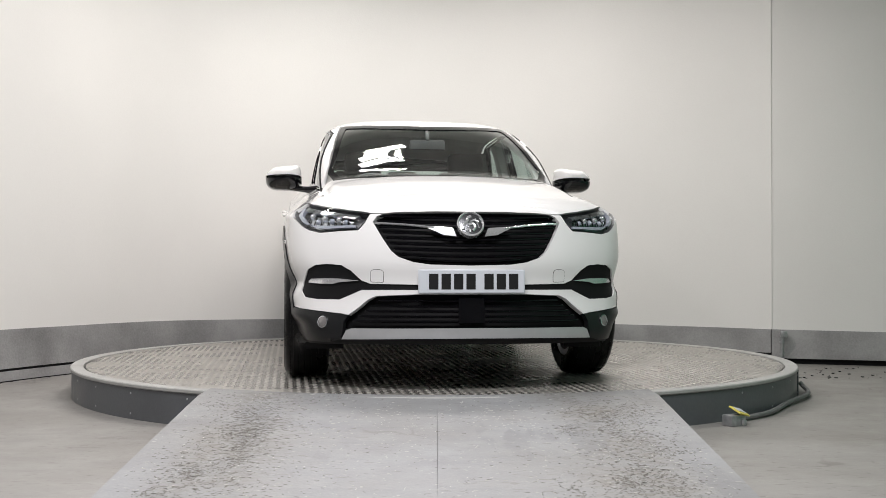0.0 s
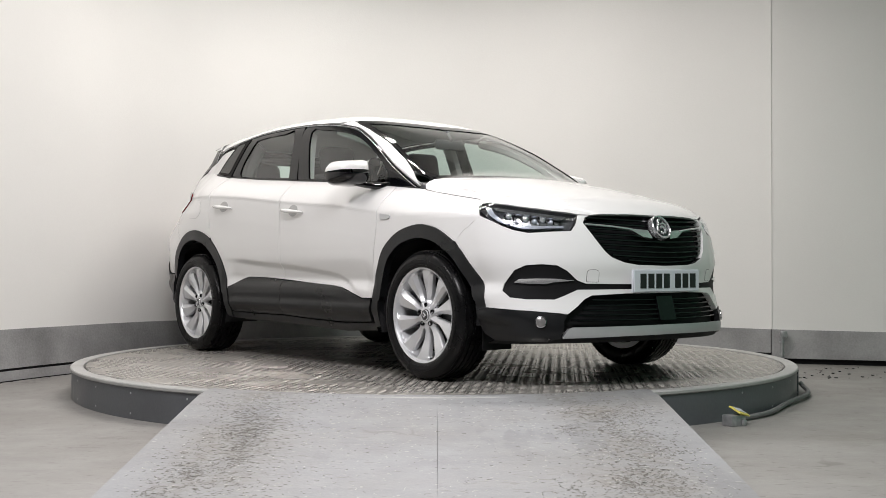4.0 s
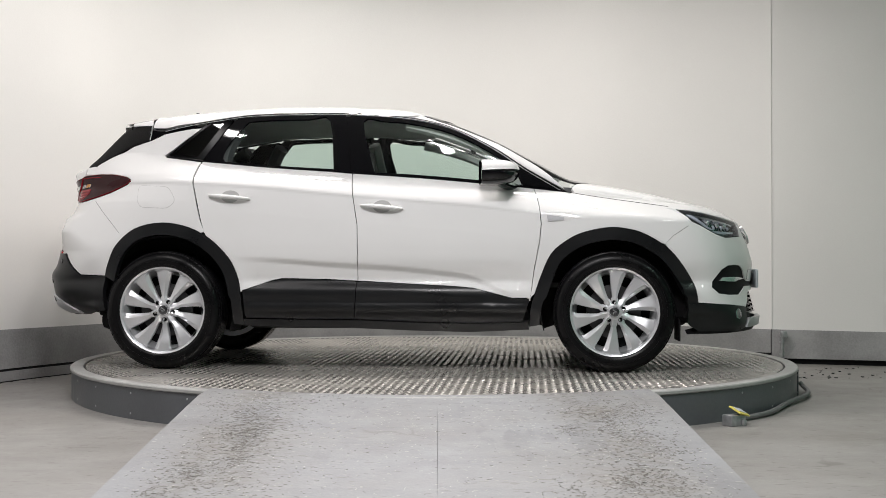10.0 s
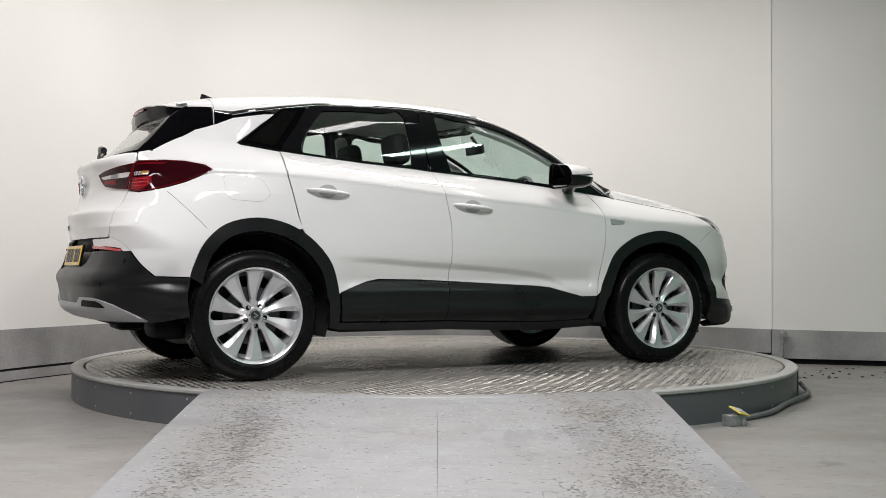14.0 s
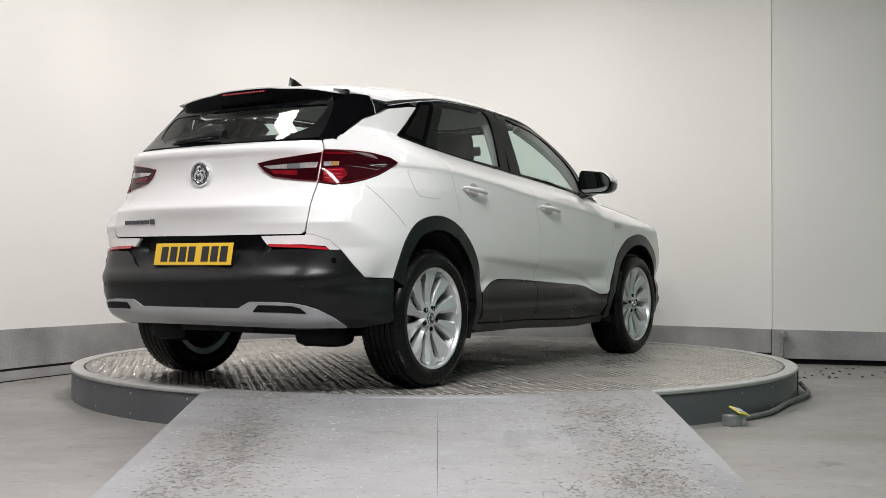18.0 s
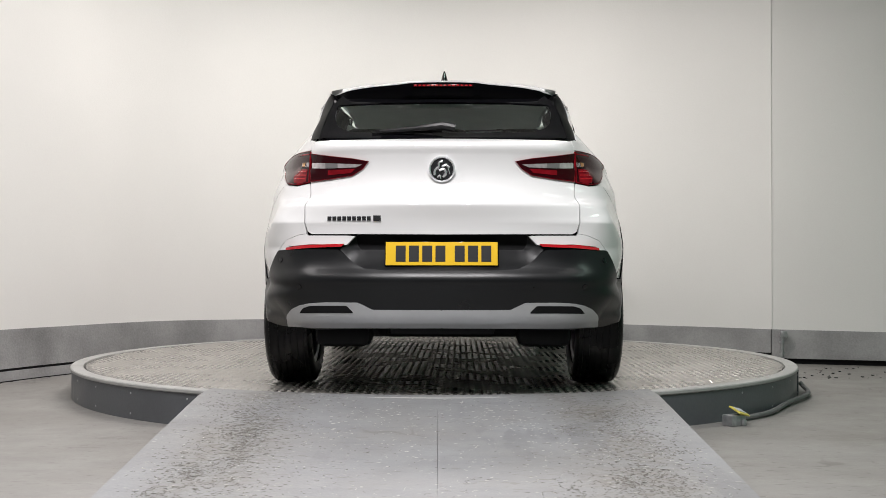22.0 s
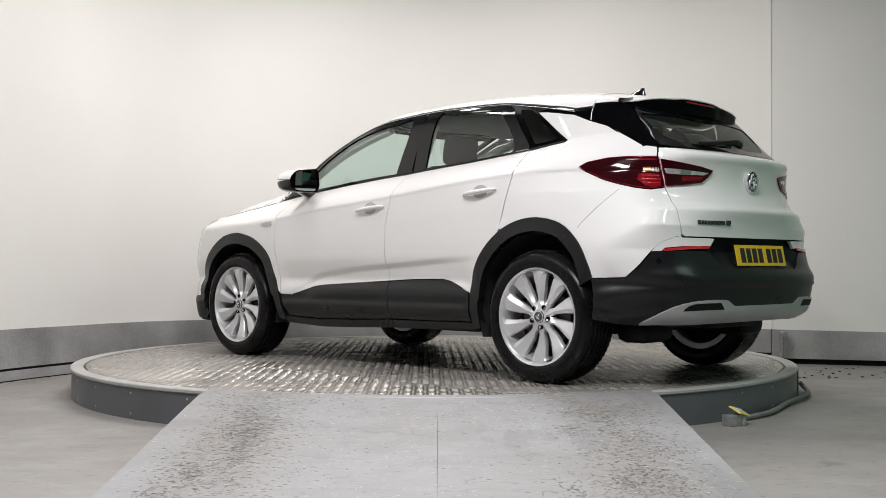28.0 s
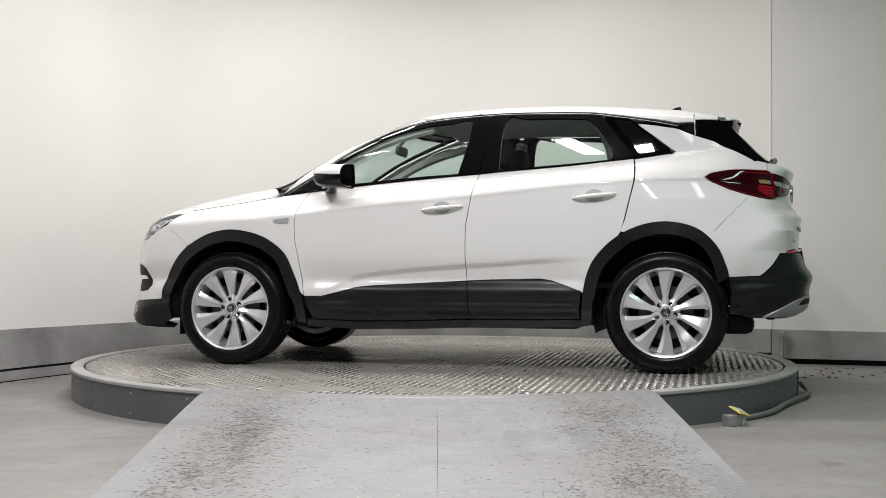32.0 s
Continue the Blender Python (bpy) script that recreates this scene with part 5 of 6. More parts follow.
# the white skin folds down to the black panels at its front corners
for s in (1, -1):
    bm = bmesh.new()
    tip, zt, d = spoiler_line(0.568)
    rows = []
    for k in range(8):
        t = k / 7
        y = -1.503 - 0.13 * t
        a = Vector((0.563, y, zt - d * (0.28 * (-1.503 - y) / 0.077 if y > -1.58 else 0.28 + 0.4 * (-1.58 - y) / 0.1) + 0.001))
        b = Vector((0.606 - 0.026 * t, y, 1.488 + 0.004 * t))
        m = a.lerp(b, 0.55) + Vector((0.004, 0, 0.008 * (1 - t)))
        rows.append([bm.verts.new((s * p.x, p.y, p.z)) for p in (a, a.lerp(m, 0.5) + Vector((0.001, 0, 0.002 * (1 - t))), m, b, b + Vector((-0.01, 0, -0.02)))])
    for a, b in zip(rows, rows[1:]):
        for k in range(4):
            bm.faces.new((a[k], a[k + 1], b[k + 1], b[k]))
    bmesh.ops.recalc_face_normals(bm, faces=bm.faces)
    part("spoiler_corner", bm, WHITE, spoiler)
bm = bmesh.new()
box(bm, 0.3, 0.014, 0.014, (0, -1.7735, 1.512), bevel=0.003)
lamp = part("brake_light", bm, DARK_RED, spoiler, "red high brake light")
for k in range(14):
    bm = bmesh.new()
    box(bm, 0.013, 0.004, 0.007, (-0.137 + 0.021 * k, -1.7805, 1.512), bevel=0.001, seg=1)
    part("brake_light_cell", bm, BRIGHT_RED, lamp)

# front bumper
upper = [(0, 0.616), (9.1, 0.621), (13.0, 0.633), (16.4, 0.659), (18.1, 0.69), (20.4, 0.757), (22.9, 0.835), (22.2, 0.862), (20.9, 0.874), (23.9, 0.874), (24.9, 0.826), (26.2, 0.792), (31.0, 0.788), (36.4, 0.781), (39.9, 0.796), (42.6, 0.817), (45.2, 0.845), (48.2, 0.872)]
upper += turned([(1.759, 0.846), (1.673, 0.789), (1.626, 0.742), (1.66, 0.7), (1.726, 0.623), (1.797, 0.507), (1.81, 0.43)], "side", "fan_front")
upper += [(46.7, 0.405), (42, 0.398), (36.2, 0.39), (29.5, 0.378), (27.7, 0.372), (25.3, 0.41), (23.4, 0.447), (21.5, 0.466), (11.9, 0.475), (0, 0.475)]
upper += [(0, 0.496), (11.9, 0.496), (24.9, 0.495), (28.4, 0.463), (30.4, 0.446), (36.7, 0.447), (40.7, 0.456), (42.5, 0.491), (42, 0.525), (39.6, 0.595), (37, 0.619), (33.4, 0.624), (29.9, 0.618), (27.6, 0.592), (25, 0.542), (22.9, 0.526), (12, 0.522), (0, 0.522)]
bumper = lay("front_bumper", "fan_front", upper, WHITE, car, thick=0.03, gap=0.0, step=0.024, sides="RL")
pocket = [(0.0, 0.49), (12, 0.489), (24.9, 0.487), (28.4, 0.455), (30.4, 0.438), (36.7, 0.439), (41.2, 0.448), (43.3, 0.49), (42.8, 0.527), (40.3, 0.6), (37.3, 0.627), (33.4, 0.632), (29.5, 0.626), (27.2, 0.6), (24.5, 0.55), (22.5, 0.533), (12, 0.529), (0, 0.529)]
lay("fog_pocket", "fan_front", pocket, DARK, bumper, off=-0.007, thick=0, gap=0, step=0.04, sides="RL", label="black recess across the bumper")
for side in "RL":
    lay("chrome_blade", "fan_front", [(39.8, 0.53), (38.6, 0.549), (34.5, 0.552), (30.6, 0.551), (25.6, 0.541), (30.6, 0.533), (32.3, 0.524), (36, 0.525)], CHROME, bumper, off=0.002, thick=0.012, gap=0, corner=0.006, step=0.03, sides=side, label="chrome blade in the bumper recess")
for side in "RL":
    cover = [(22.8, 0.535), (22.7, 0.587), (22.1, 0.596), (20.3, 0.596), (19.7, 0.585), (19.8, 0.533)]
    lay("cover_gap", "fan_front", cover, BLACK_PLASTIC, bumper, off=0.0012, thick=0.003, gap=-0.0012, corner=0.008, step=0.03, sides=side)
    lay("tow_eye_cover", "fan_front", cover, WHITE, bumper, off=0.0022, thick=0.004, gap=0.0006, corner=0.008, step=0.03, sides=side)
corner = [(49.3, 0.412), (46.7, 0.402), (42, 0.395), (36.2, 0.387), (29.5, 0.375), (27.7, 0.369), (28.6, 0.335), (28.6, 0.305), (29.4, 0.25), (33, 0.235), (44.1, 0.235), (47.0, 0.27), (48.6, 0.333)]
for side in "RL":
    c = lay("bumper_corner", "fan_front", corner, BLACK_PLASTIC, car, off=0.004, thick=0.03, gap=0.001, step=0.04, sides=side, label="dark grey lower bumper corner")
    s = -1 if side == "L" else 1
    q = spots("fan_front", [(33.9, 0.334)])[0]
    nrm = body_normal(q[None])[0]
    m = Matrix.Translation((q[0] * s, q[1], q[2])) @ Vector((nrm[0] * s, nrm[1], nrm[2])).to_track_quat("Z", "Y").to_matrix().to_4x4()
    bm = bmesh.new()
    lathe(bm, [(0.03, 0.002), (0.03, 0.01), (0.026, 0.011), (0.024, 0.006), (0.012, 0.003), (0.001, 0.002)], 24, m)
    part("fog_lamp", bm, LAMP_CHROME, c, "round chrome fog lamp")
    bm = bmesh.new()
    lathe(bm, [(0.0255, 0.0095), (0.017, 0.013), (0.001, 0.015)], 24, m)
    part("fog_lens", bm, SHADED_CELL, c)
low_grille = [(0, 0.482), (11.9, 0.481), (21.4, 0.472), (23.5, 0.452), (25.5, 0.412), (28.9, 0.335), (29.0, 0.3), (0, 0.3)]
lg = lay("lower_grille", "fan_front", low_grille, DARK, car, off=-0.045, thick=0, gap=0, step=0.05, sides="RL", label="black slatted lower grille")
for k, z in enumerate((0.345, 0.37, 0.395, 0.42, 0.445)):
    a = 27.5 - (z - 0.33) * 55
    bm = bmesh.new()
    tube(bm, along("fan_front", [(-a, z), (-a * 0.66, z), (-a * 0.33, z), (0, z), (a * 0.33, z), (a * 0.66, z), (a, z)], -0.018, 4), 0.0075, 6, squash=0.7)
    part("slat", bm, GLOSS_BLACK, lg)
lay("radar_cover", "fan_front", [(-2.9, 0.335), (2.9, 0.335), (2.9, 0.46), (-2.9, 0.46)], GLOSS_BLACK, lg, off=-0.006, thick=0.02, gap=0, corner=0.008, step=0.05, label="flat black sensor cover")
lip = [(0, 0.311), (14, 0.309), (26.6, 0.306), (27.8, 0.296), (29.0, 0.255), (14, 0.262), (0, 0.264)]
lay("skid_plate", "fan_front", lip, SATIN, car, off=0.012, thick=0.03, gap=0, step=0.04, sides="RL", label="satin silver front skid plate")
# dark strip in place of the shaded gap under the skid plate
lay("lip_shade", "fan_front", [(0, 0.262), (14, 0.26), (29, 0.256), (44, 0.236), (46.5, 0.215), (30, 0.222), (0, 0.228)], DARK, car, off=-0.004, thick=0.05, gap=0, sides="RL")

# upper grille
gr = [(0, 0.88), (6.3, 0.879), (20.7, 0.874), (22.0, 0.862), (22.7, 0.835), (20.3, 0.757), (18.0, 0.69), (16.3, 0.66), (13.0, 0.634), (9.1, 0.622), (0, 0.617)]
grille = lay("grille", "fan_front", [(a * 1.01, z) for a, z in gr], DARK, car, off=-0.04, thick=-0.036, gap=0, step=0.04, sides="RL", label="gloss black grille with horizontal slats")
for z, a in ((0.86, 21.8), (0.831, 22.2), (0.803, 21.4), (0.774, 20.4), (0.746, 19.5), (0.718, 18.5), (0.69, 17.5), (0.662, 15.8), (0.636, 11.5)):
    bm = bmesh.new()
    sag = 0.012
    path = along("fan_front", [(-a, z + sag), (-a * 0.66, z + sag * 0.5), (-a * 0.33, z + 0.002), (0, z), (a * 0.33, z + 0.002), (a * 0.66, z + sag * 0.5), (a, z + sag)], -0.014, 4)
    tube(bm, path, 0.0085, 6, squash=0.75)
    part("slat", bm, GLOSS_BLACK, grille)
for side in "RL":
    bead("wing_bar", "fan_front", [(22.4, 0.829), (18, 0.823), (14.7, 0.818), (11, 0.81), (8.2, 0.803)], 0.0055, CHROME, grille, -0.002, side, label="chrome wing bar")
    lay("wing_tip", "fan_front", [(11, 0.812), (7.5, 0.808), (4.2, 0.803), (3.2, 0.76), (6.3, 0.768), (8.6, 0.792)], CHROME, grille, off=0.0, thick=0.02, gap=0, corner=0.004, step=0.03, sides=side)


def badge(mode, at, radius, parent, off):
    q = spots(mode, [at])[0]
    nrm = body_normal(q[None])[0]
    nrm[0] = 0
    m = Matrix.Translation(Vector(q) + Vector(nrm) * off) @ Vector(nrm).to_track_quat("Z", "Y").to_matrix().to_4x4()
    bm = bmesh.new()
    r = radius
    lathe(bm, [(r, -0.025), (r, 0.004), (r * 0.94, 0.009), (r * 0.86, 0.006), (r * 0.84, 0.0)], 40, m)
    ob = part("badge_ring", bm, CHROME, parent, "round chrome badge")
    bm = bmesh.new()
    lathe(bm, [(r * 0.85, 0.0), (r * 0.5, 0.002), (0.001, 0.003)], 40, m)
    part("badge_field", bm, SHADED_CHROME, ob)
    bm = bmesh.new()
    for pts, w in (([(-0.55, -0.45), (-0.5, -0.05), (-0.25, 0.2), (-0.2, 0.5), (0.05, 0.62)], 0.16), ([(-0.2, -0.1), (0.15, 0.0), (0.3, -0.3), (0.1, -0.6)], 0.18),
                   ([(0.0, 0.2), (0.3, 0.3), (0.6, 0.15)], 0.12), ([(0.35, 0.45), (0.5, 0.0), (0.6, -0.35)], 0.07), ([(-0.35, -0.6), (-0.15, -0.45), (-0.1, -0.7)], 0.1)):
        tube(bm, [m @ Vector((x * r, y * r, 0.004)) for x, y, z in spline([(x, y, 0) for x, y in pts], 5)], w * r * 0.62, 8)
    part("emblem", bm, CHROME, ob)


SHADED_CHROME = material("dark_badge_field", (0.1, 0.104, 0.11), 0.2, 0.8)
badge("fan_front", (0, 0.815), 0.068, grille, 0.014)
badge("fan_rear", (0, 1.068), 0.062, tailgate, 0.012)

# headlights
LAMP_SHELL = material("grey_lamp_shell", (0.09, 0.092, 0.098), 0.3, 0.4, vary=0.2, scale=30)
hl = [(51.5, 0.958), (43.1, 0.932), (35.7, 0.909), (24.0, 0.875), (25.2, 0.826), (26.5, 0.794), (31.0, 0.79), (36.4, 0.783), (39.8, 0.798), (42.5, 0.819), (45.2, 0.847), (48.1, 0.896)]
for side in "RL":
    s = -1 if side == "L" else 1
    lamp = lay("headlight", "fan_front", hl, LAMP_SHELL, car, off=-0.044, thick=-0.043, gap=0.001, step=0.03, sides=side, label="clear headlight with chrome reflectors in a black housing")
    lay("daylight_strip", "fan_front", [(47.2, 0.926), (45.6, 0.925), (44.4, 0.885), (42.6, 0.852), (40.6, 0.832), (41.6, 0.828), (43.8, 0.846), (45.8, 0.88)], LIGHT_GUIDE, lamp, off=-0.012, thick=0.02, gap=0, corner=0.003, step=0.02, sides=side, label="white daytime light guide")
    lay("top_blade", "fan_front", [(45.4, 0.93), (36, 0.903), (26.6, 0.873), (28.0, 0.858), (36, 0.881), (44.0, 0.906)], LAMP_CHROME, lamp, off=-0.014, thick=0.03, gap=0, step=0.03, sides=side)
    lay("bowl", "fan_front", [(42.6, 0.894), (36, 0.874), (28.6, 0.851), (27.4, 0.812), (31.5, 0.811), (34.6, 0.806), (38, 0.808), (41.4, 0.826)], LAMP_CHROME, lamp, off=-0.036, thick=0.0, gap=0, step=0.02, sides=side)
    for a in (42.0, 39.9, 37.8, 35.7, 33.7, 31.8, 30.0, 28.4):
        z1 = 0.894 - (42.6 - a) * 0.003
        bead("rib", "fan_front", [(a, 0.818), (a - 0.2, (0.82 + z1) / 2), (a, z1 - 0.004)], 0.0032, GLOSS_BLACK, lamp, -0.03, side, n=2)
    for a, z, r in ((40.9, 0.866, 0.017), (38.8, 0.838, 0.014), (36.8, 0.852, 0.018), (34.6, 0.84, 0.014), (32.6, 0.848, 0.016), (30.6, 0.836, 0.012)):
        q = spots("fan_front", [(a, z)])[0]
        bm = bmesh.new()
        bmesh.ops.create_uvsphere(bm, u_segments=14, v_segments=8, radius=r, matrix=Matrix.Translation((q[0] * s * 0.97, q[1] - 0.028, q[2])))
        part("projector", bm, LIGHT_GUIDE if r < 0.015 else CHROME, lamp)
    lay("lower_tray", "fan_front", [(41, 0.828), (38, 0.811), (34.6, 0.809), (31.5, 0.813), (27.6, 0.814), (27.6, 0.826), (33, 0.824), (38, 0.826)], LIGHT_GUIDE, lamp, off=-0.022, thick=0.012, gap=0, step=0.02, sides=side)
    lens = lay("lens", "fan_front", hl, LENS, lamp, off=0.002, thick=0, gap=0.002, step=0.04, sides=side)
    lens.visible_shadow = False

# rear bumper
black = [(0, 0.586), (12.5, 0.588), (17.1, 0.595), (19.7, 0.62), (21.8, 0.66), (23.8, 0.688), (30, 0.69), (36.2, 0.688), (38.6, 0.686), (41.3, 0.617), (44.2, 0.556), (46, 0.553)]
black += turned([(-1.688, 0.55), (-1.7, 0.48), (-1.7, 0.41), (-1.69, 0.35)], "side", "fan_rear") + [(44, 0.325), (38, 0.322), (31.4, 0.318), (15, 0.33), (0, 0.335)]
rb = lay("rear_bumper", "fan_rear", black, BLACK_PLASTIC, car, off=0.01, thick=0.04, gap=0.0, step=(0.035, 0.0125), sides="RL", label="dark grey plastic rear bumper")
white = [(31.0, 0.7575), (22, 0.756), (20.2, 0.7535), (22.0, 0.712), (30, 0.716), (35.6, 0.706), (36.4, 0.69), (38.8, 0.69), (36.3, 0.735), (33, 0.76), (31.2, 0.765)]
for side in "RL":
    lay("bumper_upper", "fan_rear", white, WHITE, car, sides=side, step=(0.04, 0.013), gap=0.0003)
    lay("rear_reflector", "fan_rear", [(36.1, 0.687), (35.9, 0.701), (31.5, 0.711), (22.4, 0.716), (23.1, 0.702), (30, 0.697)], BRIGHT_RED, rb, off=0.013, thick=0.01, gap=0, corner=0.004, step=0.03, sides=side, label="slim red reflector")
    for a, z in ((37.3, 0.64), (31, 0.52)):
        s = -1 if side == "L" else 1
        q = spots("fan_rear", [(a, z)])[0]
        nrm = body_normal(q[None])[0]
        m = Matrix.Translation((q[0] * s, q[1], q[2])) @ Vector((nrm[0] * s, nrm[1], nrm[2])).to_track_quat("Z", "Y").to_matrix().to_4x4()
        bm = bmesh.new()
        lathe(bm, [(0.013, 0.008), (0.012, 0.013), (0.001, 0.014)], 16, m)
        part("parking_sensor", bm, GLOSS_BLACK, rb)
recess = [(0, 0.762), (19.6, 0.762), (22.2, 0.71), (23.4, 0.69), (21.6, 0.655), (19.5, 0.615), (17, 0.592), (0, 0.583)]
dish = lay("plate_recess", "fan_rear", recess, BLACK_PLASTIC, rb, off=0.004, thick=-0.004, gap=0, step=(0.04, 0.012), sides="RL", label="dark number plate recess")
for v in dish.data.vertices:
    v.co.y += 0.07 * min(max((v.co.z - 0.59) / 0.13, 0), 1) * min(max((0.47 - abs(v.co.x)) / 0.09, 0), 1)
dish.data.normals_split_custom_set([(0, 0, 0)] * len(dish.data.loops))
diff = [(0, 0.412), (15.4, 0.412), (17.0, 0.43), (18.6, 0.446), (25.6, 0.446), (29.2, 0.441), (31.6, 0.432), (33.8, 0.417), (36.5, 0.385), (39.5, 0.35), (40.6, 0.333), (36, 0.336), (30.0, 0.336), (20.0, 0.338), (0, 0.34)]
df = lay("rear_skid_plate", "fan_rear", diff, SATIN, rb, off=0.02, thick=0.03, gap=0, corner=0.006, step=(0.04, 0.012), sides="RL", label="satin silver rear skid plate")
for side in "RL":
    lay("exhaust_trim", "fan_rear", [(31.7, 0.398), (30.4, 0.424), (28.8, 0.432), (20.9, 0.433), (19.5, 0.398)], DARK, df, off=0.0215, thick=0.004, gap=0, corner=0.006, step=0.04, sides=side, label="black exhaust slot")

# number plates, their characters as plain bars
def number_plate(mode, z, y_dir, mat, label, lift):
    q = spots(mode, [(0, z)])[0]
    m = pose(0, q[1] + lift * y_dir, z, 79 if y_dir < 0 else 90, 0, 0 if y_dir < 0 else 180)
    bm = bmesh.new()
    box(bm, 0.53, 0.118, 0.012, (0, 0, 0), m @ pose(0, 0, -0.004), 0.004)
    back = part("plate_holder", bm, GLOSS_BLACK if y_dir < 0 else PLATE_WHITE, car)
    bm = bmesh.new()
    box(bm, 0.52, 0.111, 0.004, (0, 0, 0), m @ pose(0, 0, 0.0045), 0.0015, 1)
    part("number_plate", bm, mat, back, label)
    x = -0.215
    for k in range(7):
        bm = bmesh.new()
        box(bm, 0.046, 0.076, 0.002, (0, 0, 0), m @ pose(x + 0.025, 0, 0.0072))
        part("bar", bm, INK, back)
        x += 0.0615 + (0.028 if k == 3 else 0)


number_plate("fan_front", 0.538, 1, PLATE_WHITE, "white number plate with seven black bars", 0.016)
number_plate("fan_rear", 0.67, -1, PLATE_YELLOW, "yellow number plate with seven black bars", 0.0)

# tailgate lettering as a row of small bars
for k in range(9):
    a = -26.3 + k * 1.12
    lay("letter_bar", "fan_rear", [(a, 0.826), (a + 0.85, 0.826), (a + 0.85, 0.846), (a, 0.846)], SHADED_CHROME, tailgate, off=0.005, thick=0.004, gap=0, step=0.05)
lay("letter_bar", "fan_rear", [(-15.9, 0.824), (-14.2, 0.824), (-14.2, 0.85), (-15.9, 0.85)], SHADED_CHROME, tailgate, off=0.005, thick=0.004, gap=0, step=0.05)

# rear wiper and aerial
bm = bmesh.new()
tube(bm, [(0.06, -1.985, 1.275), (0.0, -1.99, 1.285), (-0.12, -1.975, 1.275), (-0.3, -1.955, 1.262)], [0.02, 0.02, 0.012, 0.008], 8)
wiper = part("rear_wiper", bm, BLACK_PLASTIC, car)
bm = bmesh.new()
tube(bm, [(0.0, -1.965, 1.262), (-0.2, -1.955, 1.256), (-0.34, -1.94, 1.25)], 0.007, 6)
part("wiper_blade", bm, RUBBER, wiper)
bm = bmesh.new()
rows = []
for k in range(10):
    t = k / 9
    z = 1.583 + 0.065 * t
    y0, y1 = -1.42 + 0.012 * t, -1.39 + 0.165 * (1 - t) ** 0.85
    w = 0.028 * (1 - t) ** 0.8 + 0.003
    rows.append([bm.verts.new((w * math.sin(a) * (0.75 - 0.25 * math.cos(a)), (y0 + y1) / 2 + (y1 - y0) / 2 * math.cos(a), z)) for a in [j * math.tau / 16 for j in range(16)]])
for a, b in zip(rows, rows[1:]):
    for j in range(16):
        bm.faces.new((a[j], a[(j + 1) % 16], b[(j + 1) % 16], b[j]))
bm.faces.new(rows[-1])
part("roof_aerial", bm, GLOSS_BLACK, car, "black shark-fin aerial")

# near-black sheets behind the panel gaps in place of shade, underbody and exhaust
def inner_shell(mode, a0, a1, z0, z1, na, nz):
    a = np.repeat(np.linspace(a0, a1, na), nz)
    z = np.tile(np.linspace(z0, z1, nz), na)
    p = spots(mode, np.stack([a, z], 1))
    p = p - body_normal(p) * 0.05
    return p


for mode, a0, a1 in (("fan_front", -88, 88), ("fan_rear", -88, 88)):
    bm = bmesh.new()
    na, nz = 60, 14
    p = inner_shell(mode, a0, a1, 0.3, 1.0, na, nz)
    vs = [bm.verts.new(q) for q in p]
    for i in range(na - 1):
        for j in range(nz - 1):
            q = [vs[i * nz + j], vs[(i + 1) * nz + j], vs[(i + 1) * nz + j + 1], vs[i * nz + j + 1]]
            c = sum((v.co for v in q), Vector()) / 4
            if abs(c.x) > 0.55 and min(math.hypot(c.y - AXLE, c.z - HUB_Z), math.hypot(c.y + AXLE, c.z - HUB_Z)) < 0.46:
                continue
            bm.faces.new(q)
    part("gap_backing", bm, DARK, car)
bm = bmesh.new()
box(bm, 1.1, 3.4, 0.12, (0, 0.1, 0.31), bevel=0.04)
box(bm, 1.62, 1.7, 0.12, (0, 0, 0.3), bevel=0.04)
box(bm, 1.15, 0.5, 0.3, (0, 1.8, 0.42), bevel=0.05)
box(bm, 1.15, 0.45, 0.2, (0, -1.83, 0.48), bevel=0.05)
under = part("underbody", bm, DARK, car)
bm = bmesh.new()
box(bm, 0.28, 0.2, 0.12, (-0.49, -1.74, 0.275), bevel=0.045)
box(bm, 0.27, 0.19, 0.12, (0.5, -1.73, 0.275), bevel=0.045)
box(bm, 0.5, 0.06, 0.06, (0, -1.95, 0.315), bevel=0.015)
tube(bm, [(-0.3, -1.7, 0.3), (-0.1, -1.3, 0.27), (-0.1, 0.9, 0.25)], 0.03, 8)
part("exhaust_box", bm, DARK, under)
for y in (AXLE, -AXLE):
    bm = bmesh.new()
    tube(bm, [(-0.72, y, 0.33), (0.72, y, 0.33)], 0.04, 10)
    for sx in (-1, 1):
        box(bm, 0.09, 0.1, 0.25, (sx * 0.62, y - 0.03, 0.34), bevel=0.02)
    part("axle", bm, DARK, under)
for sx in (-1, 1):
    for y, z in ((1.72, 0.17),):
        bm = bmesh.new()
        box(bm, 0.2, 0.012, 0.13, (sx * 0.7, y, z + 0.07), bevel=0.004)
        part("air_deflector", bm, DARK, under)


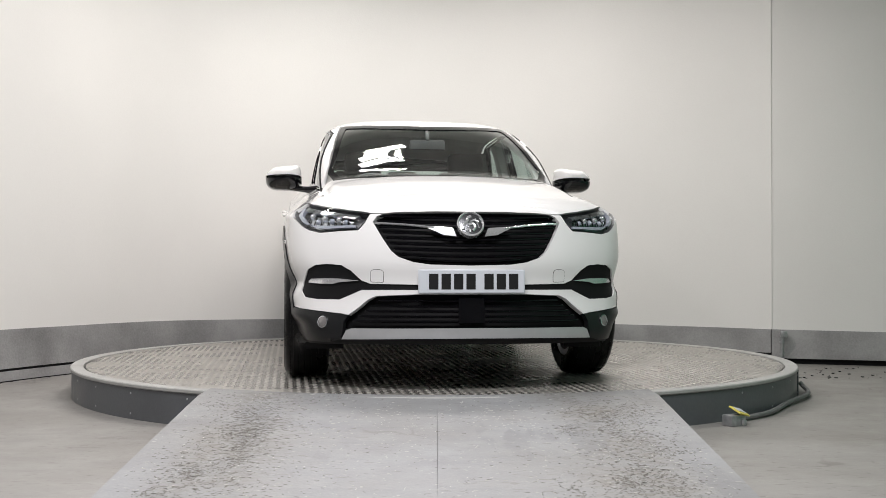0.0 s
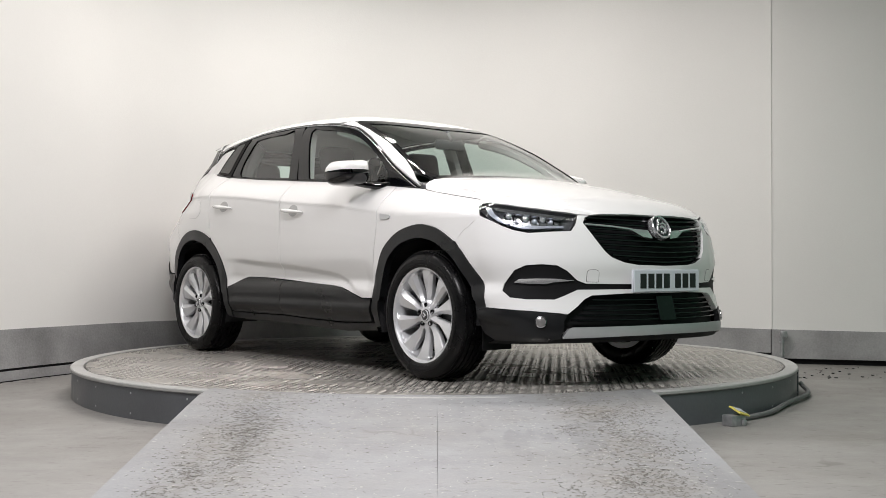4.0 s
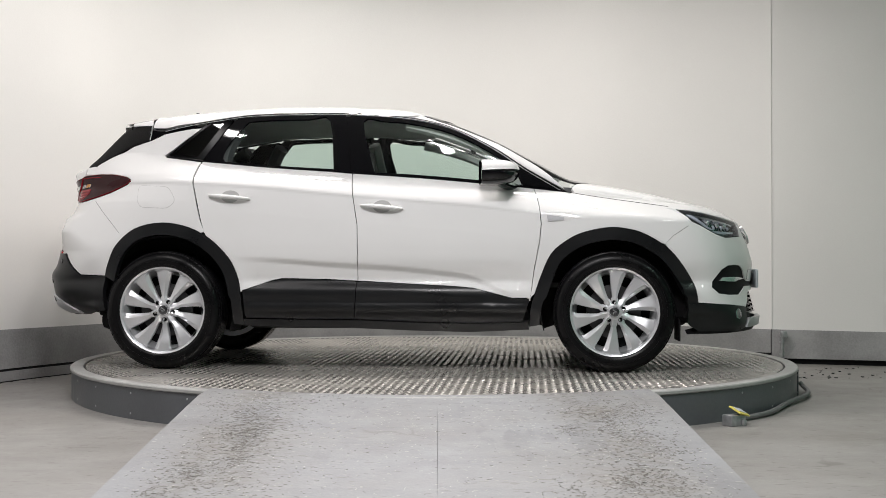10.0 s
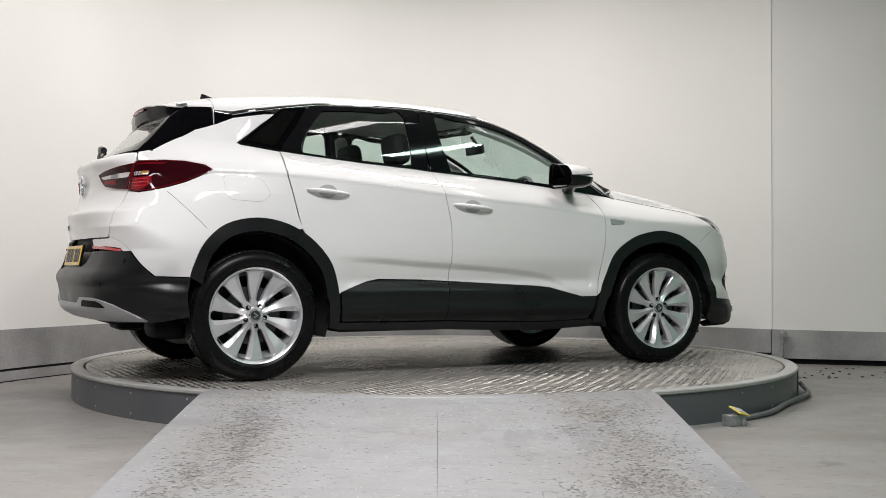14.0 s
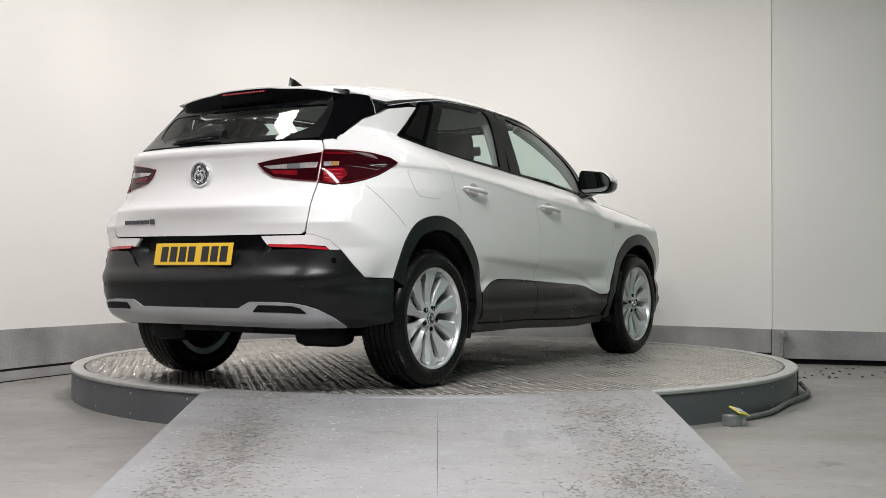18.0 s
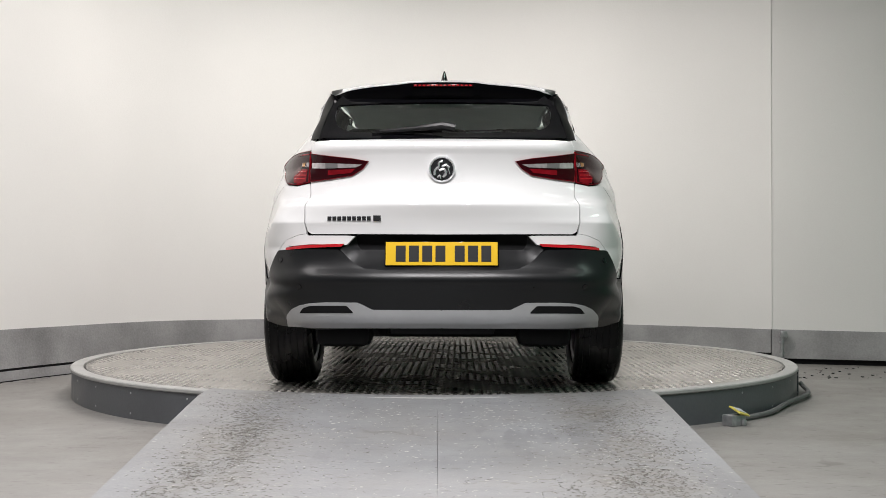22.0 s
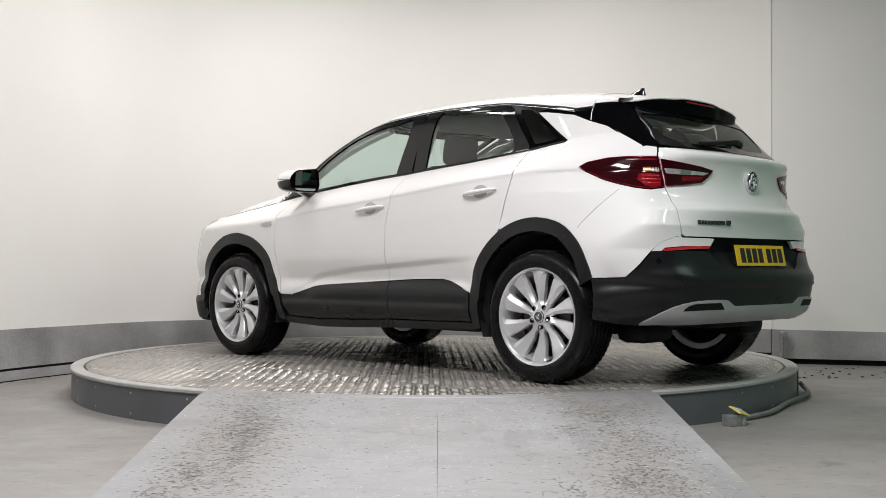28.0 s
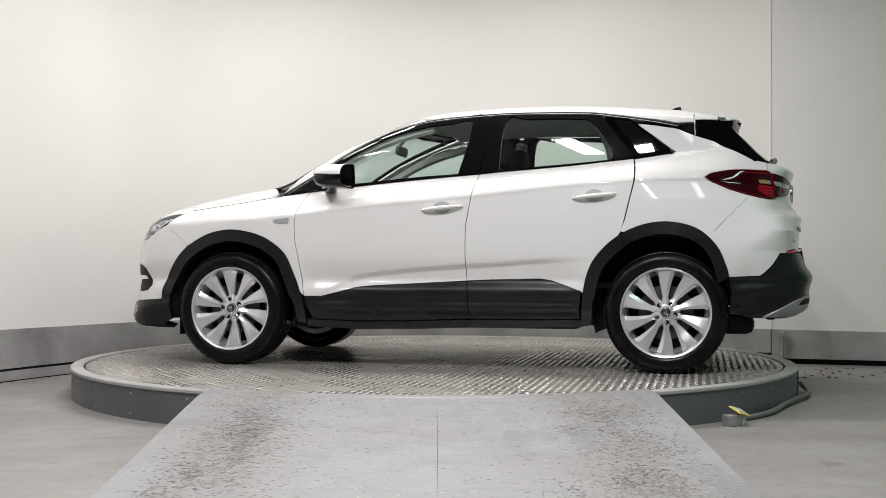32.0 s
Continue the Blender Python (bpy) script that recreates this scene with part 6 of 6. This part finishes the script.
# ---- wheels: built once, facing +x, then set on each hub ----
def wheel_at(y, s, turn, odd):
    m = pose(s * 0.885, y, HUB_Z, 0, 90 * s, 0)
    bm = bmesh.new()
    lathe(bm, [(0.262, 0.012), (0.258, 0.018), (0.25, 0.014), (0.243, 0.0), (0.238, -0.03), (0.225, -0.09), (0.225, -0.185), (0.25, -0.19), (0.25, -0.195), (0.215, -0.19), (0.215, -0.08), (0.228, -0.028), (0.235, 0.0)], 60, m)
    bmesh.ops.recalc_face_normals(bm, faces=bm.faces)
    wheel = part("wheel", bm, ALLOY, car, "ten-spoke silver alloy wheel")
    bm = bmesh.new()
    prof = [(0.252, 0.008), (0.262, 0.02), (0.285, 0.027), (0.312, 0.026), (0.333, 0.014), (0.343, -0.002), (0.3465, -0.02), (0.3475, -0.06), (0.3475, -0.14), (0.3465, -0.18), (0.343, -0.198), (0.32, -0.212), (0.285, -0.214), (0.25, -0.2)]
    lathe(bm, prof, 72, m)
    tyre = part("tyre", bm, RUBBER, wheel, "black rubber tyre")
    # tread grooves and blocks
    bm = bmesh.new()
    for h in (-0.035, -0.068, -0.1, -0.132, -0.165):
        lathe(bm, [(0.347, h - 0.013), (0.3525, h - 0.0125), (0.3525, h + 0.0125), (0.347, h + 0.013)], 72, m)
    for k in range(72):
        a = k * math.tau / 72
        for h, w in ((-0.012, 0.02), (-0.188, 0.02)):
            box(bm, 0.006, 0.018, w, (0, 0, 0), m @ Matrix.Rotation(a, 4, "Z") @ pose(0.3405, 0, h, 0, 20 if h > -0.1 else -20, 0))
    part("tread", bm, RUBBER, tyre)
    bm = bmesh.new()
    for r, h in ((0.3, 0.0285), (0.275, 0.0255)):
        lathe(bm, [(r - 0.002, h - 0.003), (r - 0.001, h), (r + 0.001, h), (r + 0.002, h - 0.003)], 72, m)
    part("sidewall_bead", bm, RUBBER, tyre)
    # spokes: broad flat blades with dark parallel slots between, one edge ridged
    for k in range(10):
        a = k * math.tau / 10 + turn
        bm = bmesh.new()
        rows = []
        for r in (0.03, 0.06, 0.076, 0.082, 0.088, 0.098, 0.115, 0.135, 0.16, 0.19, 0.21, 0.222, 0.23, 0.2365, 0.246):
            slot = 0.0145 + 0.0115 * (r - 0.1) / 0.11
            if r < 0.1:
                slot = 0.0145 * math.sqrt(max(0.0, 1 - ((0.1 - r) / 0.025) ** 2))
            if r > 0.218:
                slot = 0.0268 * math.sqrt(max(0.0, 1 - ((r - 0.218) / 0.018) ** 2))
            if r < 0.075:
                slot = 0.0
            w = r * math.tan(math.pi / 10) - slot
            t = (r - 0.03) / 0.21
            h = -0.012 - 0.012 * math.sin(math.pi * min(1, t * 1.25)) + 0.012 * t
            deep = h - 0.035 if slot > 0.004 else h - 0.006
            side_h = h - (0.012 if slot > 0.004 else 0.004)
            pts = [(-w, deep), (-w, side_h), (-w * 0.86, side_h + 0.003), (-w * 0.5 + 0.004, h + 0.004), (-w * 0.36 + 0.004, h + 0.003), (w * 0.3, h - 0.002), (w * 0.86, h - 0.006), (w, side_h), (w, deep)]
            lean = 0.006 * math.sin(math.pi * t)
            rows.append([bm.verts.new(m @ Matrix.Rotation(a, 4, "Z") @ Vector((r, y2 + lean, z2))) for y2, z2 in pts])
        for p, q in zip(rows, rows[1:]):
            for j in range(8):
                bm.faces.new((p[j], p[j + 1], q[j + 1], q[j]))
        bmesh.ops.recalc_face_normals(bm, faces=bm.faces)
        part("spoke", bm, ALLOY, wheel, angle=24)
    bm = bmesh.new()
    lathe(bm, [(0.048, -0.03), (0.046, -0.012), (0.038, -0.009), (0.034, -0.009), (0.033, -0.016)], 40, m)
    hub = part("hub", bm, ALLOY, wheel)
    bm = bmesh.new()
    lathe(bm, [(0.033, -0.018), (0.031, -0.005), (0.026, -0.002), (0.001, 0.0)], 30, m)
    cap = part("centre_cap", bm, SHADED_CHROME, wheel, "round chrome centre cap")
    bm = bmesh.new()
    lathe(bm, [(0.031, -0.005), (0.0295, -0.001), (0.027, -0.0005), (0.0255, -0.003)], 30, m)
    part("cap_ring", bm, CHROME, cap)
    bm = bmesh.new()
    tube(bm, [m @ Vector((x * 0.02, y * 0.02, 0.001)) for x, y in ((-0.7, -0.5), (-0.3, 0.1), (0.0, 0.6), (0.3, 0.1), (0.1, -0.4), (0.6, -0.2))], 0.0035, 6)
    part("cap_emblem", bm, CHROME, cap)
    for k in range(5):
        a = k * math.tau / 5 + turn + 0.113 + odd * math.tau / 10
        bm = bmesh.new()
        lathe(bm, [(0.0125, -0.03), (0.0125, -0.0085), (0.0105, -0.0085), (0.0095, -0.016), (0.001, -0.016)], 14, m @ Matrix.Rotation(a, 4, "Z") @ pose(0.056, 0, 0))
        part("wheel_bolt", bm, DARK, wheel)
    bm = bmesh.new()
    lathe(bm, [(0.07, -0.075), (0.158, -0.075), (0.158, -0.1), (0.07, -0.1)], 40, m, close=True)
    bmesh.ops.recalc_face_normals(bm, faces=bm.faces)
    part("brake_disc", bm, ALLOY_SHADE, wheel)
    # near-black disc added across the barrel so the slots look shaded
    bm = bmesh.new()
    lathe(bm, [(0.223, -0.12), (0.001, -0.12)], 40, m)
    part("slot_shade_disc", bm, DARK, wheel)


for y, s, turn, odd in ((AXLE, 1, -0.09, 1), (-AXLE, 1, -0.022, 0), (AXLE, -1, 0.05, 0), (-AXLE, -1, -0.02, 1)):
    wheel_at(y, s, turn, odd)


# ---- cabin ----
def cushion(bm, sx, sy, sz, m, bevel):
    box(bm, sx, sy, sz, (0, 0, 0), m, bevel, 3)


def seat(x, y):
    bm = bmesh.new()
    cushion(bm, 0.5, 0.52, 0.18, pose(x, y + 0.05, 0.62, 6), 0.06)
    base = part("seat", bm, CLOTH, car, "dark cloth seat")
    bm = bmesh.new()
    cushion(bm, 0.46, 0.15, 0.62, pose(x, y - 0.3, 0.93, 16), 0.06)
    part("backrest", bm, CLOTH, base)
    bm = bmesh.new()
    cushion(bm, 0.26, 0.1, 0.19, pose(x, y - 0.41, 1.33, 10), 0.045)
    part("headrest", bm, CLOTH, base)
    bm = bmesh.new()
    for d in (-0.06, 0.06):
        tube(bm, [(x + d, y - 0.385, 1.18), (x + d, y - 0.405, 1.3)], 0.007, 6)
    part("headrest_post", bm, STEEL, base)


seat(0.37, 0.12)
seat(-0.37, 0.12)
bm = bmesh.new()
cushion(bm, 1.26, 0.5, 0.18, pose(0, -0.72, 0.66, 4), 0.06)
bench = part("rear_bench", bm, CLOTH, car, "dark cloth rear bench")
for x in (-0.42, 0, 0.42):
    bm = bmesh.new()
    cushion(bm, 0.41, 0.14, 0.56, pose(x, -1.07, 0.96, 18), 0.055)
    part("backrest", bm, CLOTH, bench)
    bm = bmesh.new()
    cushion(bm, 0.25, 0.09, 0.15, pose(x, -1.19, 1.29, 14), 0.04)
    part("headrest", bm, CLOTH, bench)
bm = bmesh.new()
cushion(bm, 1.34, 0.5, 0.2, pose(0, 0.98, 1.0, -5), 0.07)
dash = part("dashboard", bm, CABIN, car)
bm = bmesh.new()
box(bm, 0.2, 0.02, 0.12, (0, 0.72, 1.1), bevel=0.01)
part("display", bm, GLOSS_BLACK, dash)
bm = bmesh.new()
m = pose(0.37, 0.56, 1.02, 66)
tube(bm, [m @ Vector((0.185 * math.cos(a), 0.185 * math.sin(a), 0)) for a in [k * math.tau / 32 for k in range(32)]], 0.015, 8, closed=True)
box(bm, 0.12, 0.1, 0.04, (0, 0, 0), m, 0.02)
for a in (0, 180, 270):
    box(bm, 0.14, 0.035, 0.015, (0, 0, 0), m @ pose(0, 0, 0, 0, 0, a) @ pose(0.11, 0, 0), 0.005, 1)
part("steering_wheel", bm, CABIN, dash)
bm = bmesh.new()
box(bm, 0.23, 0.03, 0.065, (0, 0.47, 1.4), pose(0, 0, 0, 8), 0.012)
tube(bm, [(0, 0.49, 1.43), (0, 0.44, 1.49)], 0.012, 8)
part("interior_mirror", bm, CABIN, car)
# headlining and inner pillar trim
roof_in = [(0.26, 0.0)] + [(y, b * 0.97) for y, b in edge[2:]] + [(-1.6, 25), (-1.6, 0)]
lay("headlining", "roll", [(y, b) for y, b in roof_in] + [(y, -b) for y, b in roof_in[::-1] if b], LINING, car, off=-0.035, thick=0, gap=0, step=0.08)
for side in "RL":
    s = -1 if side == "L" else 1
    for pts, w in (([(-0.2, 1.17), (-0.24, 1.35), (-0.27, 1.52)], 0.045), ([(-1.04, 1.24), (-1.02, 1.35), (-0.95, 1.5)], 0.05), ([(1.0, 1.08), (0.83, 1.2), (0.66, 1.31), (0.49, 1.4), (0.32, 1.46), (0.1, 1.51)], 0.03), ([(-1.3, 1.28), (-1.28, 1.38), (-1.2, 1.48)], 0.05)):
        bead("inner_pillar", "side", pts, w, LINING if w < 0.05 else CABIN, car, -w - 0.022, side)
    lay("door_card", "side", [(-1.1, 1.23), (-0.2, 1.16), (0.85, 1.07), (0.88, 0.7), (-1.0, 0.7)], CABIN, car, off=-0.06, thick=0, gap=0, step=0.12, sides=side)
bm = bmesh.new()
box(bm, 1.3, 2.9, 0.03, (0, -0.3, 0.5))
box(bm, 1.2, 0.6, 0.03, (0, -1.5, 1.08))
part("cabin_floor", bm, CABIN, car)


# ---- what moves ----
def motions():
    car_rows, table_rows = [], []
    for k in range(33):
        a = TURN_START + TURN_RATE * k
        c, s = math.cos(radians(a)), math.sin(radians(a))
        car_rows.append((k, pose(c * CAR_OFF[0] - s * CAR_OFF[1], s * CAR_OFF[0] + c * CAR_OFF[1], 0.004, 0, 0, a)))
        table_rows.append((k, pose(0, 0, 0, 0, 0, a)))
    walk(car, car_rows)
    walk(table, table_rows)


motions()
